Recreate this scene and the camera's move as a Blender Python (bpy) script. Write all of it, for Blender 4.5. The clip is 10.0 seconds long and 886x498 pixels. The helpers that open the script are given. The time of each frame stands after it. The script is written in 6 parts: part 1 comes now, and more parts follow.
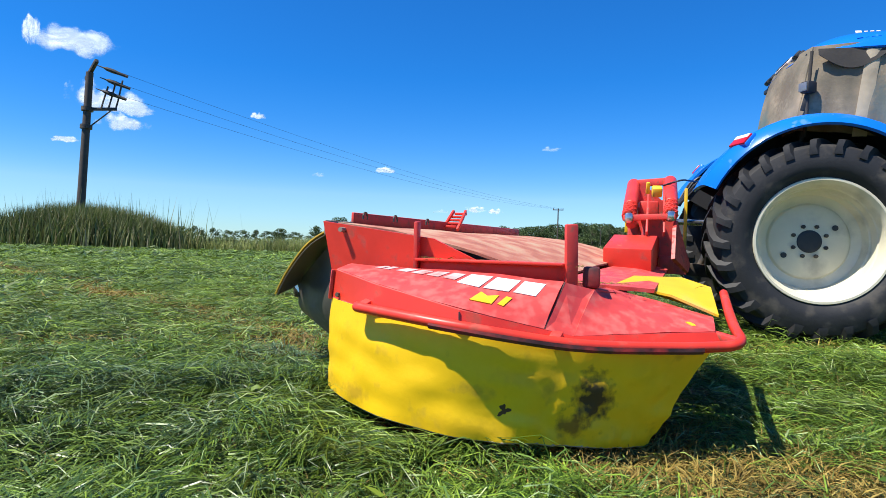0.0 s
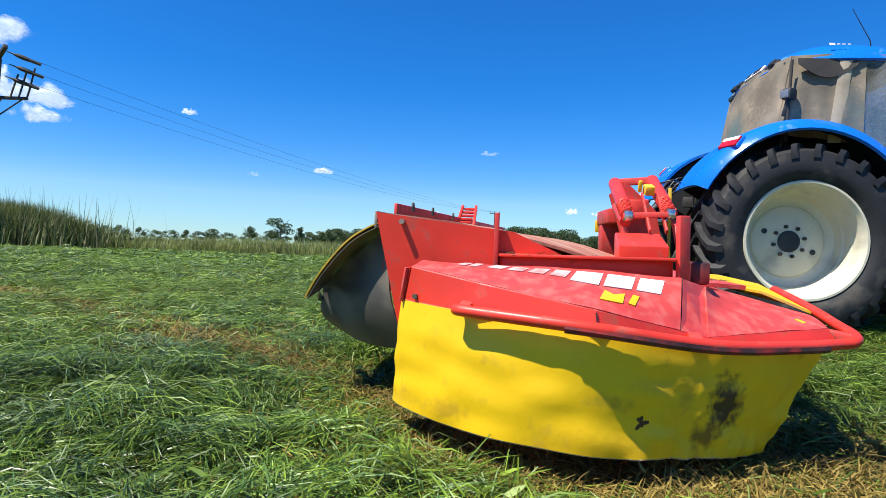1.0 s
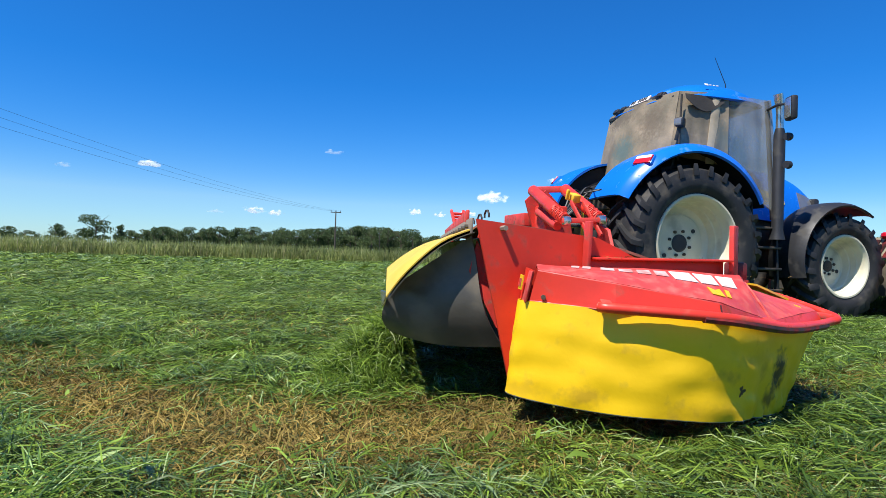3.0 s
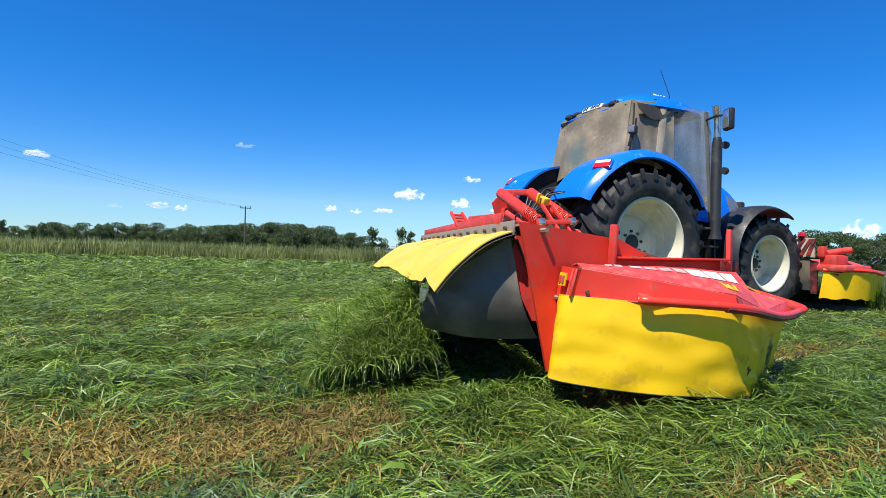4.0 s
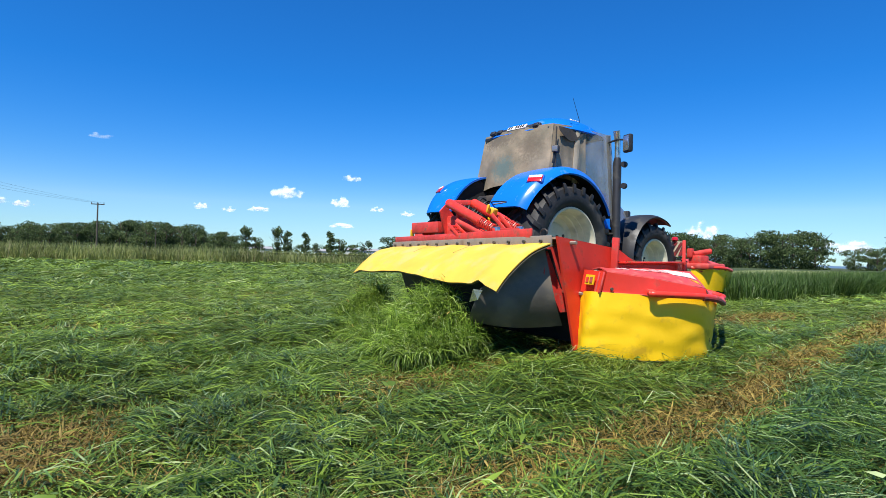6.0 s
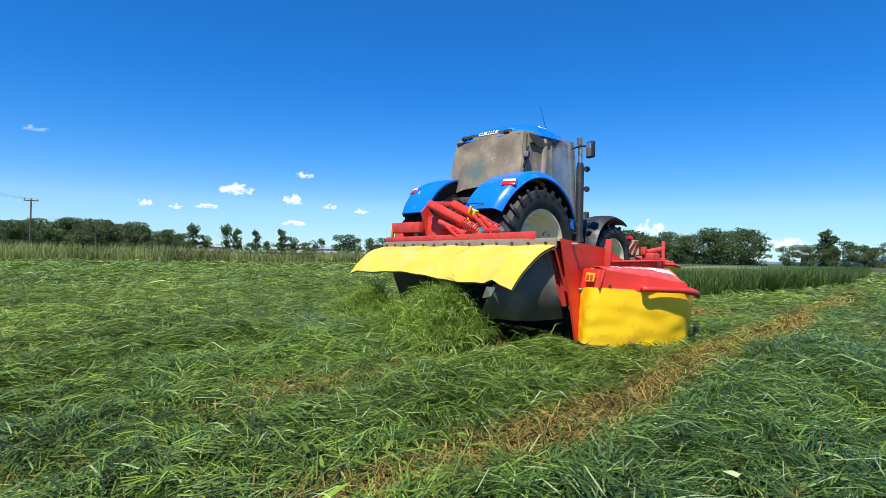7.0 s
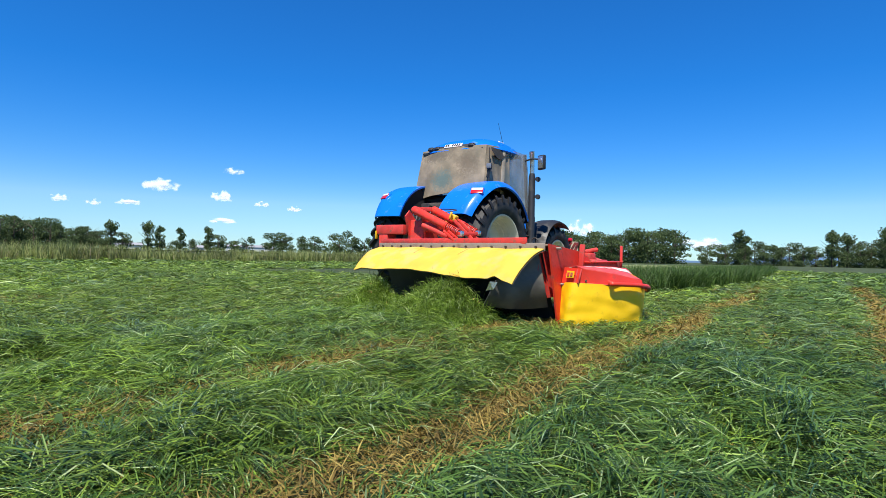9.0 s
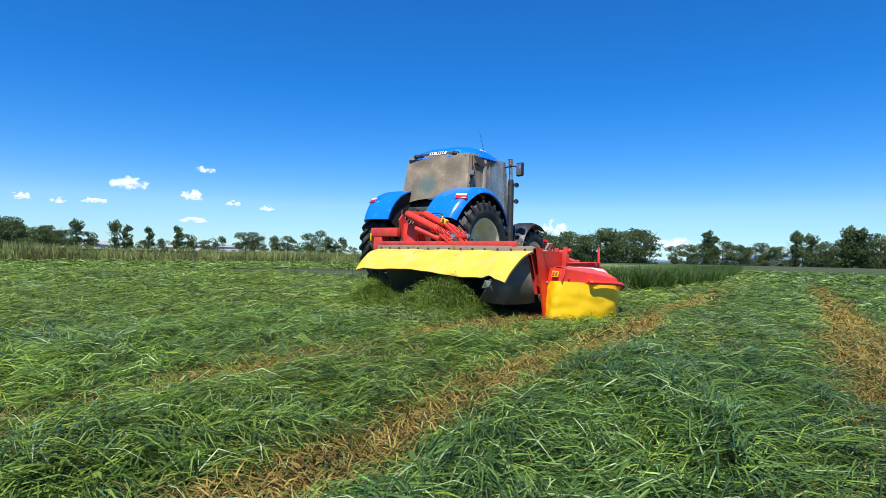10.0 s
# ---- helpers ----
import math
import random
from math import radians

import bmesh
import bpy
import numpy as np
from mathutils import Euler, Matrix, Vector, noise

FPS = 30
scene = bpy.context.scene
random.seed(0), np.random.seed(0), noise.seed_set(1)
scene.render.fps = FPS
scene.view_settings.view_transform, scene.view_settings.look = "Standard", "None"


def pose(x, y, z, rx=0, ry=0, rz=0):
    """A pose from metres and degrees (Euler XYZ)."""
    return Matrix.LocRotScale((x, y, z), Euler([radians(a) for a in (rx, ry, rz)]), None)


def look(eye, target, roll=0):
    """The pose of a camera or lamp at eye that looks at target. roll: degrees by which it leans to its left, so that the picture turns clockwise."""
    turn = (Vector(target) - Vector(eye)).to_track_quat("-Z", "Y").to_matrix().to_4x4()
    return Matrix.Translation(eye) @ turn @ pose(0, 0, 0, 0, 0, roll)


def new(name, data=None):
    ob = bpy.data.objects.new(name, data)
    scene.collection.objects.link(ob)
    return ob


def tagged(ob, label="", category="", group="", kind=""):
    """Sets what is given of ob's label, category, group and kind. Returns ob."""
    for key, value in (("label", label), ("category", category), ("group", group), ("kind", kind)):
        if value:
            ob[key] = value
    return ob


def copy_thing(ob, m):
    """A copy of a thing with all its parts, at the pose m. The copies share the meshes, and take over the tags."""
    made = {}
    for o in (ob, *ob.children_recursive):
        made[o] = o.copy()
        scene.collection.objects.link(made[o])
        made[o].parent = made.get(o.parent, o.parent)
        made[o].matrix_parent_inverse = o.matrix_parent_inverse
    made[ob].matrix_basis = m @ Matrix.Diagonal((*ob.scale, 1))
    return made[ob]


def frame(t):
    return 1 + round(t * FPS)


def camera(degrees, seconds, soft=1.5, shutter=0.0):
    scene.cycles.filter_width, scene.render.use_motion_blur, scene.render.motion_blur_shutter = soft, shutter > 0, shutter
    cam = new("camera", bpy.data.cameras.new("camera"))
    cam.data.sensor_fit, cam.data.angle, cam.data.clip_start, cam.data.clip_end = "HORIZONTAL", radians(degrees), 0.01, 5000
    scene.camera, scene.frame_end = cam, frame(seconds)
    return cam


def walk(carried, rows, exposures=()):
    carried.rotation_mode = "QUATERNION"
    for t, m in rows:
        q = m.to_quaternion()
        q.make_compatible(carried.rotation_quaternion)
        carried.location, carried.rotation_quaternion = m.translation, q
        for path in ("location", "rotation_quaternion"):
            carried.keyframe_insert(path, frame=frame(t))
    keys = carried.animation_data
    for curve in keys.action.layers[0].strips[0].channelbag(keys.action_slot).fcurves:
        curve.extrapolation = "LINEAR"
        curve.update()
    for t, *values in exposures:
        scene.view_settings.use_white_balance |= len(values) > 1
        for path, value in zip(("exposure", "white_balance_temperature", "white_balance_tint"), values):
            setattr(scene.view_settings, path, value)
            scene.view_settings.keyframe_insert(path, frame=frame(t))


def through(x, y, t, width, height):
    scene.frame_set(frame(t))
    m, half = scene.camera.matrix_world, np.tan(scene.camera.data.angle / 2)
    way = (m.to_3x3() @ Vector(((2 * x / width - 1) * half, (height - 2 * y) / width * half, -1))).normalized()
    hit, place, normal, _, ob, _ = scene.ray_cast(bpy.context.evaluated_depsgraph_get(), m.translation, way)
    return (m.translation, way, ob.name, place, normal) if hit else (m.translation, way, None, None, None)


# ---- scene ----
CAM = [
    (0.0, 0.000, 0.000, 0.764, 85.48, -0.25, -1.70),
    (0.5, 0.029, 0.173, 0.734, 82.71, -0.03, -2.05),
    (1.0, 0.080, 0.380, 0.693, 79.54, 0.20, -2.13),
    (1.5, 0.227, 0.543, 0.693, 75.78, 0.29, -2.11),
    (2.0, 0.379, 0.762, 0.684, 71.43, 0.31, -1.78),
    (2.5, 0.550, 0.954, 0.680, 67.53, 0.44, -1.88),
    (2.7, 0.612, 1.044, 0.666, 66.53, 0.54, -1.84),
    (3.8, 0.695, 1.507, 0.690, 57.81, 0.72, -1.87),
    (4.0, 0.688, 1.608, 0.679, 56.46, 0.63, -1.69),
    (4.5, 0.796, 1.785, 0.683, 53.46, 0.63, -1.64),
    (5.0, 0.805, 1.998, 0.671, 50.57, 0.76, -1.85),
    (5.5, 0.839, 2.166, 0.672, 47.87, 0.87, -2.04),
    (6.8, 1.152, 2.462, 0.706, 40.98, 0.81, -0.87),
    (7.0, 1.155, 2.589, 0.694, 40.45, 0.78, -1.18),
    (7.5, 1.149, 2.826, 0.698, 38.82, 0.78, -1.18),
    (8.0, 1.161, 3.097, 0.694, 37.05, 0.84, -1.20),
    (8.5, 1.167, 3.345, 0.691, 35.55, 0.83, -1.14),
    (9.0, 1.204, 3.570, 0.691, 34.17, 0.80, -1.21),
    (9.5, 1.262, 3.739, 0.701, 32.88, 0.83, -1.24),
    (10.0, 1.325, 3.925, 0.701, 31.71, 0.83, -1.20),
]
TRACTOR = [
    (0.0, -5.995, 4.084, -18.12),
    (0.5, -5.887, 4.479, -16.62),
    (1.0, -5.763, 4.932, -14.88),
    (1.5, -5.621, 5.414, -12.80),
    (2.0, -5.508, 5.914, -10.46),
    (2.5, -5.388, 6.373, -9.03),
    (2.7, -5.343, 6.523, -8.76),
    (3.8, -5.087, 7.643, -8.36),
    (4.0, -5.049, 7.821, -8.42),
    (4.5, -4.960, 8.280, -8.21),
    (5.0, -4.924, 8.713, -7.71),
    (5.5, -4.895, 9.153, -6.95),
    (6.8, -4.762, 10.390, -5.07),
    (7.0, -4.747, 10.568, -4.95),
    (7.5, -4.768, 11.077, -4.35),
    (8.0, -4.799, 11.644, -3.74),
    (8.5, -4.854, 12.212, -3.30),
    (9.0, -4.911, 12.769, -3.07),
    (9.5, -4.983, 13.314, -2.94),
    (10.0, -5.038, 13.867, -2.76),
]
MOWER = [  # the mower swings and rolls a little on its hitch: time, x, y, z, heading, pitch, roll
    (0.0, -5.806, 4.049, -0.007, -18.53, -0.69, 0.34),
    (0.5, -5.682, 4.422, -0.003, -16.19, -0.38, 0.28),
    (1.0, -5.569, 4.846, 0.000, -14.19, -0.18, 0.21),
    (1.5, -5.412, 5.255, 0.005, -12.87, 0.11, 0.15),
    (2.0, -5.281, 5.708, 0.007, -11.40, 0.20, 0.06),
    (2.5, -5.174, 6.164, 0.005, -10.27, 0.16, 0.17),
    (2.7, -5.153, 6.336, 0.004, -9.85, 0.11, 0.15),
    (3.8, -5.033, 7.575, -0.004, -8.61, -0.19, 0.03),
    (4.0, -5.020, 7.775, -0.005, -8.52, -0.24, 0.01),
    (4.5, -4.972, 8.251, -0.008, -7.56, -0.28, 0.05),
    (5.0, -4.981, 8.728, -0.011, -6.59, -0.08, 0.04),
    (5.5, -4.959, 9.192, -0.010, -5.89, 0.12, -0.22),
    (6.8, -4.779, 10.409, -0.002, -3.60, 0.31, -0.20),
    (7.0, -4.756, 10.584, -0.001, -3.41, 0.34, -0.20),
    (7.5, -4.759, 11.120, 0.001, -3.17, 0.35, -0.06),
    (8.0, -4.782, 11.702, 0.004, -2.94, 0.24, 0.14),
    (8.5, -4.832, 12.298, 0.006, -2.97, 0.13, 0.17),
    (9.0, -4.872, 12.905, 0.005, -2.96, 0.11, 0.29),
    (9.5, -4.911, 13.488, 0.003, -2.94, 0.13, 0.34),
    (10.0, -4.944, 14.053, 0.002, -2.80, 0.06, 0.36),
]
cam = camera(74.0, 10.0, soft=0.6)
walk(cam, [(t, pose(x, y, z, 90 + pitch, roll, yaw)) for t, x, y, z, yaw, pitch, roll in CAM],
     exposures=[(0.0, 0.74), (1.5, 0.68), (3.0, 0.63), (10.0, 0.62)])

# ---- daylight ----
SUN_DIR = Vector((0.40, -1.15, 2.25)).normalized()
world = bpy.data.worlds.new("sky")
scene.world = world
world.use_nodes = True
wn = world.node_tree
sky = wn.nodes.new("ShaderNodeTexSky")
sky.sky_type = "NISHITA"
sky.sun_disc = False
sky.sun_elevation = math.asin(SUN_DIR.z)
sky.sun_rotation = math.atan2(SUN_DIR.x, SUN_DIR.y)
sky.altitude = 0
sky.air_density, sky.dust_density, sky.ozone_density = 1.0, 0.05, 2.0
wn.nodes["Background"].inputs["Strength"].default_value = 0.075
# deep blue overhead, paler towards the horizon: the tint follows the sky's own red-to-blue balance
rgb = wn.nodes.new("ShaderNodeSeparateColor")
wn.links.new(sky.outputs[0], rgb.inputs[0])
balance = wn.nodes.new("ShaderNodeMath")
balance.operation = "DIVIDE"
wn.links.new(rgb.outputs["Red"], balance.inputs[0])
wn.links.new(rgb.outputs["Blue"], balance.inputs[1])
pale = wn.nodes.new("ShaderNodeMapRange")
for k, v in (("From Min", 0.38), ("From Max", 0.68), ("To Min", 0.0), ("To Max", 1.0)):
    pale.inputs[k].default_value = v
wn.links.new(balance.outputs[0], pale.inputs["Value"])
hue = wn.nodes.new("ShaderNodeMix")
hue.data_type = "RGBA"
hue.inputs["A"].default_value, hue.inputs["B"].default_value = (0.11, 0.69, 1.40, 1), (0.60, 0.93, 1.30, 1)
wn.links.new(pale.outputs["Result"], hue.inputs["Factor"])
tint = wn.nodes.new("ShaderNodeMix")
tint.data_type, tint.blend_type = "RGBA", "MULTIPLY"
tint.inputs["Factor"].default_value = 1.0
wn.links.new(sky.outputs[0], tint.inputs["A"])
wn.links.new(hue.outputs["Result"], tint.inputs["B"])
wn.links.new(tint.outputs["Result"], wn.nodes["Background"].inputs["Color"])
sun = new("sun", bpy.data.lights.new("sun", "SUN"))
sun.data.energy, sun.data.angle, sun.data.color = 5.0, radians(0.53), (1.0, 0.95, 0.86)
sun.matrix_world = look(SUN_DIR * 50, (0, 0, 0))

# ---- materials ----
def pbr(name, base, rough=0.6, metal=0.0, vary=0.25, scale=6.0, bump=0.1, dirt=None, dirt_amount=0.45, dirt_scale=2.5,
        fine=60.0, island=0.0, sheen=None, spec=0.5):
    """A procedural surface: two scales of noise in tone, dirt in patches, bump; island varies joined pieces."""
    m = bpy.data.materials.new(name)
    m.use_nodes = True
    nt = m.node_tree
    N, L = nt.nodes, nt.links
    b = N["Principled BSDF"]
    co = N.new("ShaderNodeTexCoord").outputs["Object"]

    def noise_tex(s, detail=4.0):
        n = N.new("ShaderNodeTexNoise")
        n.inputs["Scale"].default_value, n.inputs["Detail"].default_value = s, detail
        L.new(co, n.inputs["Vector"])
        return n.outputs["Fac"]

    def mix(kind, fac, a, c):
        x = N.new("ShaderNodeMix")
        x.data_type, x.blend_type = "RGBA", kind
        for sock, v in ((x.inputs["Factor"], fac), (x.inputs["A"], a), (x.inputs["B"], c)):
            if isinstance(v, bpy.types.NodeSocket):
                L.new(v, sock)
            else:
                sock.default_value = v
        return x.outputs["Result"]

    def span(v, lo, hi, a=0.0, c=1.0):
        x = N.new("ShaderNodeMapRange")
        L.new(v, x.inputs["Value"])
        for k, val in (("From Min", lo), ("From Max", hi), ("To Min", a), ("To Max", c)):
            x.inputs[k].default_value = val
        return x.outputs["Result"]

    dark = tuple(c * (1 - vary) for c in base) + (1,)
    light = tuple(min(1, c * (1 + vary * 0.6)) for c in base) + (1,)
    coarse = noise_tex(scale)
    col = mix("MIX", span(coarse, 0.3, 0.7), dark, light)
    grain = noise_tex(fine, 2.0)
    col = mix("MULTIPLY", vary * 0.5, col, mix("MIX", grain, (0.5, 0.5, 0.5, 1), (1, 1, 1, 1)))
    ro = span(coarse, 0.3, 0.7, max(0.03, rough - 0.08), min(1, rough + 0.08))
    if dirt:
        f = span(noise_tex(dirt_scale, 8.0), 0.62 - dirt_amount * 0.35, 0.78 - dirt_amount * 0.2)
        col = mix("MIX", f, col, (*dirt, 1))
        ro = span(f, 0, 1, rough, 0.9)
    if island:
        g = N.new("ShaderNodeNewGeometry").outputs["Random Per Island"]
        col = mix("MULTIPLY", island, col, mix("MIX", g, (0.25, 0.3, 0.2, 1), (1.7, 1.6, 1.6, 1)))
    L.new(col, b.inputs["Base Color"])
    L.new(ro, b.inputs["Roughness"])
    b.inputs["Metallic"].default_value = metal
    b.inputs["Specular IOR Level"].default_value = spec
    if bump:
        bp = N.new("ShaderNodeBump")
        bp.inputs["Strength"].default_value, bp.inputs["Distance"].default_value = bump, 0.01
        L.new(noise_tex(fine * 0.5), bp.inputs["Height"])
        L.new(bp.outputs["Normal"], b.inputs["Normal"])
    return m


DUST = (0.34, 0.26, 0.19)
M_RED = pbr("red_paint", (0.74, 0.042, 0.021), 0.40, 0, 0.22, 3, 0.05, (0.42, 0.07, 0.045), 0.12, 12.0)
M_RED_TOP = pbr("dusty_red_hood", (0.60, 0.058, 0.048), 0.46, 0, 0.18, 9, 0.06, (0.56, 0.105, 0.09), 0.45, 16.0)
M_RED_OLD = pbr("worn_red_steel", (0.66, 0.05, 0.036), 0.5, 0, 0.25, 7, 0.12, (0.26, 0.09, 0.06), 0.22, 22)
M_YEL = pbr("yellow_tarpaulin", (0.92, 0.56, 0.003), 0.5, 0, 0.08, 2.5, 0.10, (0.60, 0.36, 0.01), 0.03, 9.0)
M_YEL_FLAP = pbr("dusty_yellow_tarpaulin", (0.70, 0.44, 0.045), 0.6, 0, 0.12, 3, 0.10, (0.55, 0.38, 0.12), 0.35, 5.0)
M_YEL_PAINT = pbr("yellow_paint", (0.80, 0.50, 0.01), 0.5, 0, 0.12, 4, 0.05, (0.5, 0.34, 0.1), 0.25, 4)
M_CANVAS = pbr("dusty_canvas", (0.46, 0.16, 0.10), 0.8, 0, 0.3, 5, 0.3, (0.42, 0.28, 0.18), 0.5, 5)
M_STRIP = pbr("worn_grey_strip", (0.34, 0.28, 0.22), 0.6, 0.2, 0.25, 6, 0.15, (0.2, 0.14, 0.1), 0.4, 6)
M_GREY = pbr("grey_rubber_sheet", (0.095, 0.088, 0.078), 0.36, 0, 0.4, 3, 0.1, (0.20, 0.16, 0.105), 0.5, 3)
M_BLUE = pbr("blue_paint", (0.005, 0.16, 0.70), 0.24, 0, 0.10, 2, 0.02, (0.05, 0.19, 0.55), 0.02, 9)
M_BLACK = pbr("black_plastic", (0.022, 0.023, 0.026), 0.5, 0, 0.25, 5, 0.08, (0.06, 0.056, 0.05), 0.15, 6)
M_LINER = pbr("black_moulded_liner", (0.012, 0.012, 0.013), 0.8, 0, 0.2, 5, 0.1)
M_STEEL = pbr("dark_cast_steel", (0.055, 0.05, 0.046), 0.6, 0.4, 0.35, 8, 0.2, (0.16, 0.12, 0.08), 0.45, 5)
M_TYRE = pbr("tyre_rubber", (0.018, 0.018, 0.019), 0.66, 0, 0.3, 5, 0.2, (0.085, 0.075, 0.06), 0.28, 5)
M_RIM = pbr("cream_rim_paint", (0.70, 0.65, 0.48), 0.45, 0, 0.10, 4, 0.04, (0.45, 0.42, 0.32), 0.3, 4)
M_WHITE = pbr("white_paint", (0.78, 0.77, 0.74), 0.5, 0, 0.1, 8, 0.03, (0.6, 0.35, 0.3), 0.35, 6)
M_FADED = pbr("faded_pale_paint", (0.66, 0.46, 0.43), 0.6, 0, 0.2, 10, 0.03, (0.52, 0.16, 0.14), 0.45, 12)
M_CHROME = pbr("bright_steel", (0.62, 0.61, 0.58), 0.25, 0.9, 0.15, 8, 0.03)
M_SCREEN = pbr("dirty_screen_cloth", (0.31, 0.245, 0.17), 0.85, 0, 0.55, 2.4, 0.25, (0.14, 0.125, 0.09), 0.55, 2.2)
M_SCREEN_DARK = pbr("dark_screen_hem", (0.045, 0.04, 0.036), 0.8, 0, 0.3, 5, 0.2)
M_PLASTIC = pbr("cloudy_plastic_sheet", (0.38, 0.40, 0.40), 0.35, 0, 0.3, 2.5, 0.15, (0.22, 0.20, 0.15), 0.5, 2.5)
M_PLASTIC.node_tree.nodes["Principled BSDF"].inputs["Alpha"].default_value = 0.40
M_TAN = pbr("pale_cloth_strip", (0.46, 0.38, 0.27), 0.85, 0, 0.25, 5, 0.2)
M_REDLIGHT = pbr("red_lens", (0.55, 0.01, 0.02), 0.2, 0, 0.1, 8, 0.0)
M_LAMP = pbr("lamp_glass", (0.22, 0.23, 0.25), 0.15, 0.3, 0.1, 8, 0.0)
M_SCUFF = pbr("scuffed_dark_red_steel", (0.09, 0.03, 0.028), 0.55, 0.2, 0.5, 12, 0.2, (0.35, 0.03, 0.03), 0.5, 9)
M_TEAR = pbr("torn_brown_edge", (0.10, 0.045, 0.012), 0.8, 0, 0.4, 20, 0.2)
M_WOOD = pbr("weathered_pole_wood", (0.075, 0.060, 0.05), 0.8, 0, 0.3, 3, 0.3)
M_BARK = pbr("tree_bark", (0.09, 0.07, 0.05), 0.9, 0, 0.3, 3, 0.3)
M_WALL = pbr("white_render", (0.72, 0.72, 0.70), 0.8, 0, 0.08, 1, 0.05)
M_ROOF = pbr("grey_sheet_roof", (0.32, 0.32, 0.33), 0.6, 0.1, 0.1, 1, 0.05)
# the blue of distant haze is put into the hill's own colour
M_HILL = pbr("hazy_blue_hill", (0.10, 0.17, 0.26), 1.0, 0, 0.2, 0.01, 0.0, spec=0.0)


def leafy(name, dark, light, rough=0.5, through=0.35, extra=None, patch=3.5, mottle=0.25, spec=0.35):
    """Thin green leaf or blade: tone by piece and by place, light passes through."""
    m = bpy.data.materials.new(name)
    m.use_nodes = True
    N, L = m.node_tree.nodes, m.node_tree.links
    b = N["Principled BSDF"]
    geo = N.new("ShaderNodeNewGeometry")
    ramp = N.new("ShaderNodeValToRGB")
    e = ramp.color_ramp.elements
    e[0].color, e[1].color = (*dark, 1), (*light, 1)
    if extra:
        x = e.new(0.90)
        x.color = (*light, 1)
        e[len(e) - 1].color = (*extra, 1)
    half = e.new(0.5)
    half.color = tuple(d * 0.62 + l * 0.38 for d, l in zip((*dark, 1), (*light, 1)))
    L.new(geo.outputs["Random Per Island"], ramp.inputs["Fac"])
    n = N.new("ShaderNodeTexNoise")
    n.inputs["Scale"].default_value, n.inputs["Detail"].default_value = 0.45, 4
    L.new(geo.outputs["Position"], n.inputs["Vector"])
    mr = N.new("ShaderNodeMapRange")
    for k, v in (("From Min", 0.3), ("From Max", 0.7), ("To Min", 0.65), ("To Max", 1.25)):
        mr.inputs[k].default_value = v
    L.new(n.outputs["Fac"], mr.inputs["Value"])
    n2 = N.new("ShaderNodeTexNoise")
    n2.inputs["Scale"].default_value, n2.inputs["Detail"].default_value = patch, 3
    L.new(geo.outputs["Position"], n2.inputs["Vector"])
    mr2 = N.new("ShaderNodeMapRange")
    for k, v in (("From Min", 0.32), ("From Max", 0.68), ("To Min", 1 - mottle), ("To Max", 1 + mottle)):
        mr2.inputs[k].default_value = v
    L.new(n2.outputs["Fac"], mr2.inputs["Value"])
    both = N.new("ShaderNodeMath")
    both.operation = "MULTIPLY"
    L.new(mr.outputs["Result"], both.inputs[0])
    L.new(mr2.outputs["Result"], both.inputs[1])
    mul = N.new("ShaderNodeVectorMath")
    mul.operation = "SCALE"
    L.new(ramp.outputs["Color"], mul.inputs[0])
    L.new(both.outputs[0], mul.inputs["Scale"])
    L.new(mul.outputs["Vector"], b.inputs["Base Color"])
    b.inputs["Roughness"].default_value = rough
    b.inputs["Specular IOR Level"].default_value = spec
    t = N.new("ShaderNodeBsdfTranslucent")
    L.new(mul.outputs["Vector"], t.inputs["Color"])
    ms = N.new("ShaderNodeMixShader")
    ms.inputs["Fac"].default_value = through
    L.new(b.outputs["BSDF"], ms.inputs[1])
    L.new(t.outputs["BSDF"], ms.inputs[2])
    L.new(ms.outputs["Shader"], N["Material Output"].inputs["Surface"])
    return m


M_BLADE = leafy("cut_grass_blades", (0.030, 0.072, 0.008), (0.24, 0.355, 0.045), 0.34, 0.22, extra=(0.42, 0.50, 0.25), patch=4.0, mottle=0.28, spec=0.38)
M_DEEPBLADE = leafy("dark_cut_grass_blades", (0.018, 0.052, 0.009), (0.135, 0.235, 0.045), 0.34, 0.20, extra=(0.36, 0.46, 0.23), patch=4.0, mottle=0.28, spec=0.38)
M_FARBLADE = leafy("cut_grass_farther_off", (0.045, 0.095, 0.011), (0.26, 0.365, 0.048), 0.4, 0.22, extra=(0.40, 0.46, 0.22), patch=2.6, mottle=0.36)
M_FARDEEP = leafy("dark_cut_grass_farther_off", (0.030, 0.072, 0.012), (0.145, 0.230, 0.045), 0.4, 0.18, extra=(0.32, 0.42, 0.20), patch=2.6, mottle=0.36)
# pale blue-green tone paints the sky's sheen on lying blades
M_BLUEBLADE = leafy("blue_sheen_blades", (0.04, 0.08, 0.025), (0.24, 0.34, 0.15), 0.36, 0.15)
# brighter copy of the cut-grass tone, so the shaded stream looks lit
M_STREAM = leafy("brightened_thrown_grass", (0.06, 0.12, 0.014), (0.30, 0.43, 0.065), 0.4, 0.45, extra=(0.46, 0.54, 0.26))
M_STRAW = leafy("brown_stubble", (0.13, 0.080, 0.014), (0.38, 0.285, 0.07), 0.7, 0.2)
M_TALL = leafy("standing_meadow_grass", (0.19, 0.235, 0.06), (0.42, 0.45, 0.17), 0.6, 0.45, extra=(0.44, 0.38, 0.22))
M_UNCUT = leafy("uncut_green_grass", (0.03, 0.075, 0.010), (0.12, 0.20, 0.04), 0.5, 0.3)
M_REED = leafy("reed_leaves", (0.06, 0.10, 0.02), (0.24, 0.26, 0.10), 0.6, 0.3, extra=(0.40, 0.32, 0.20))
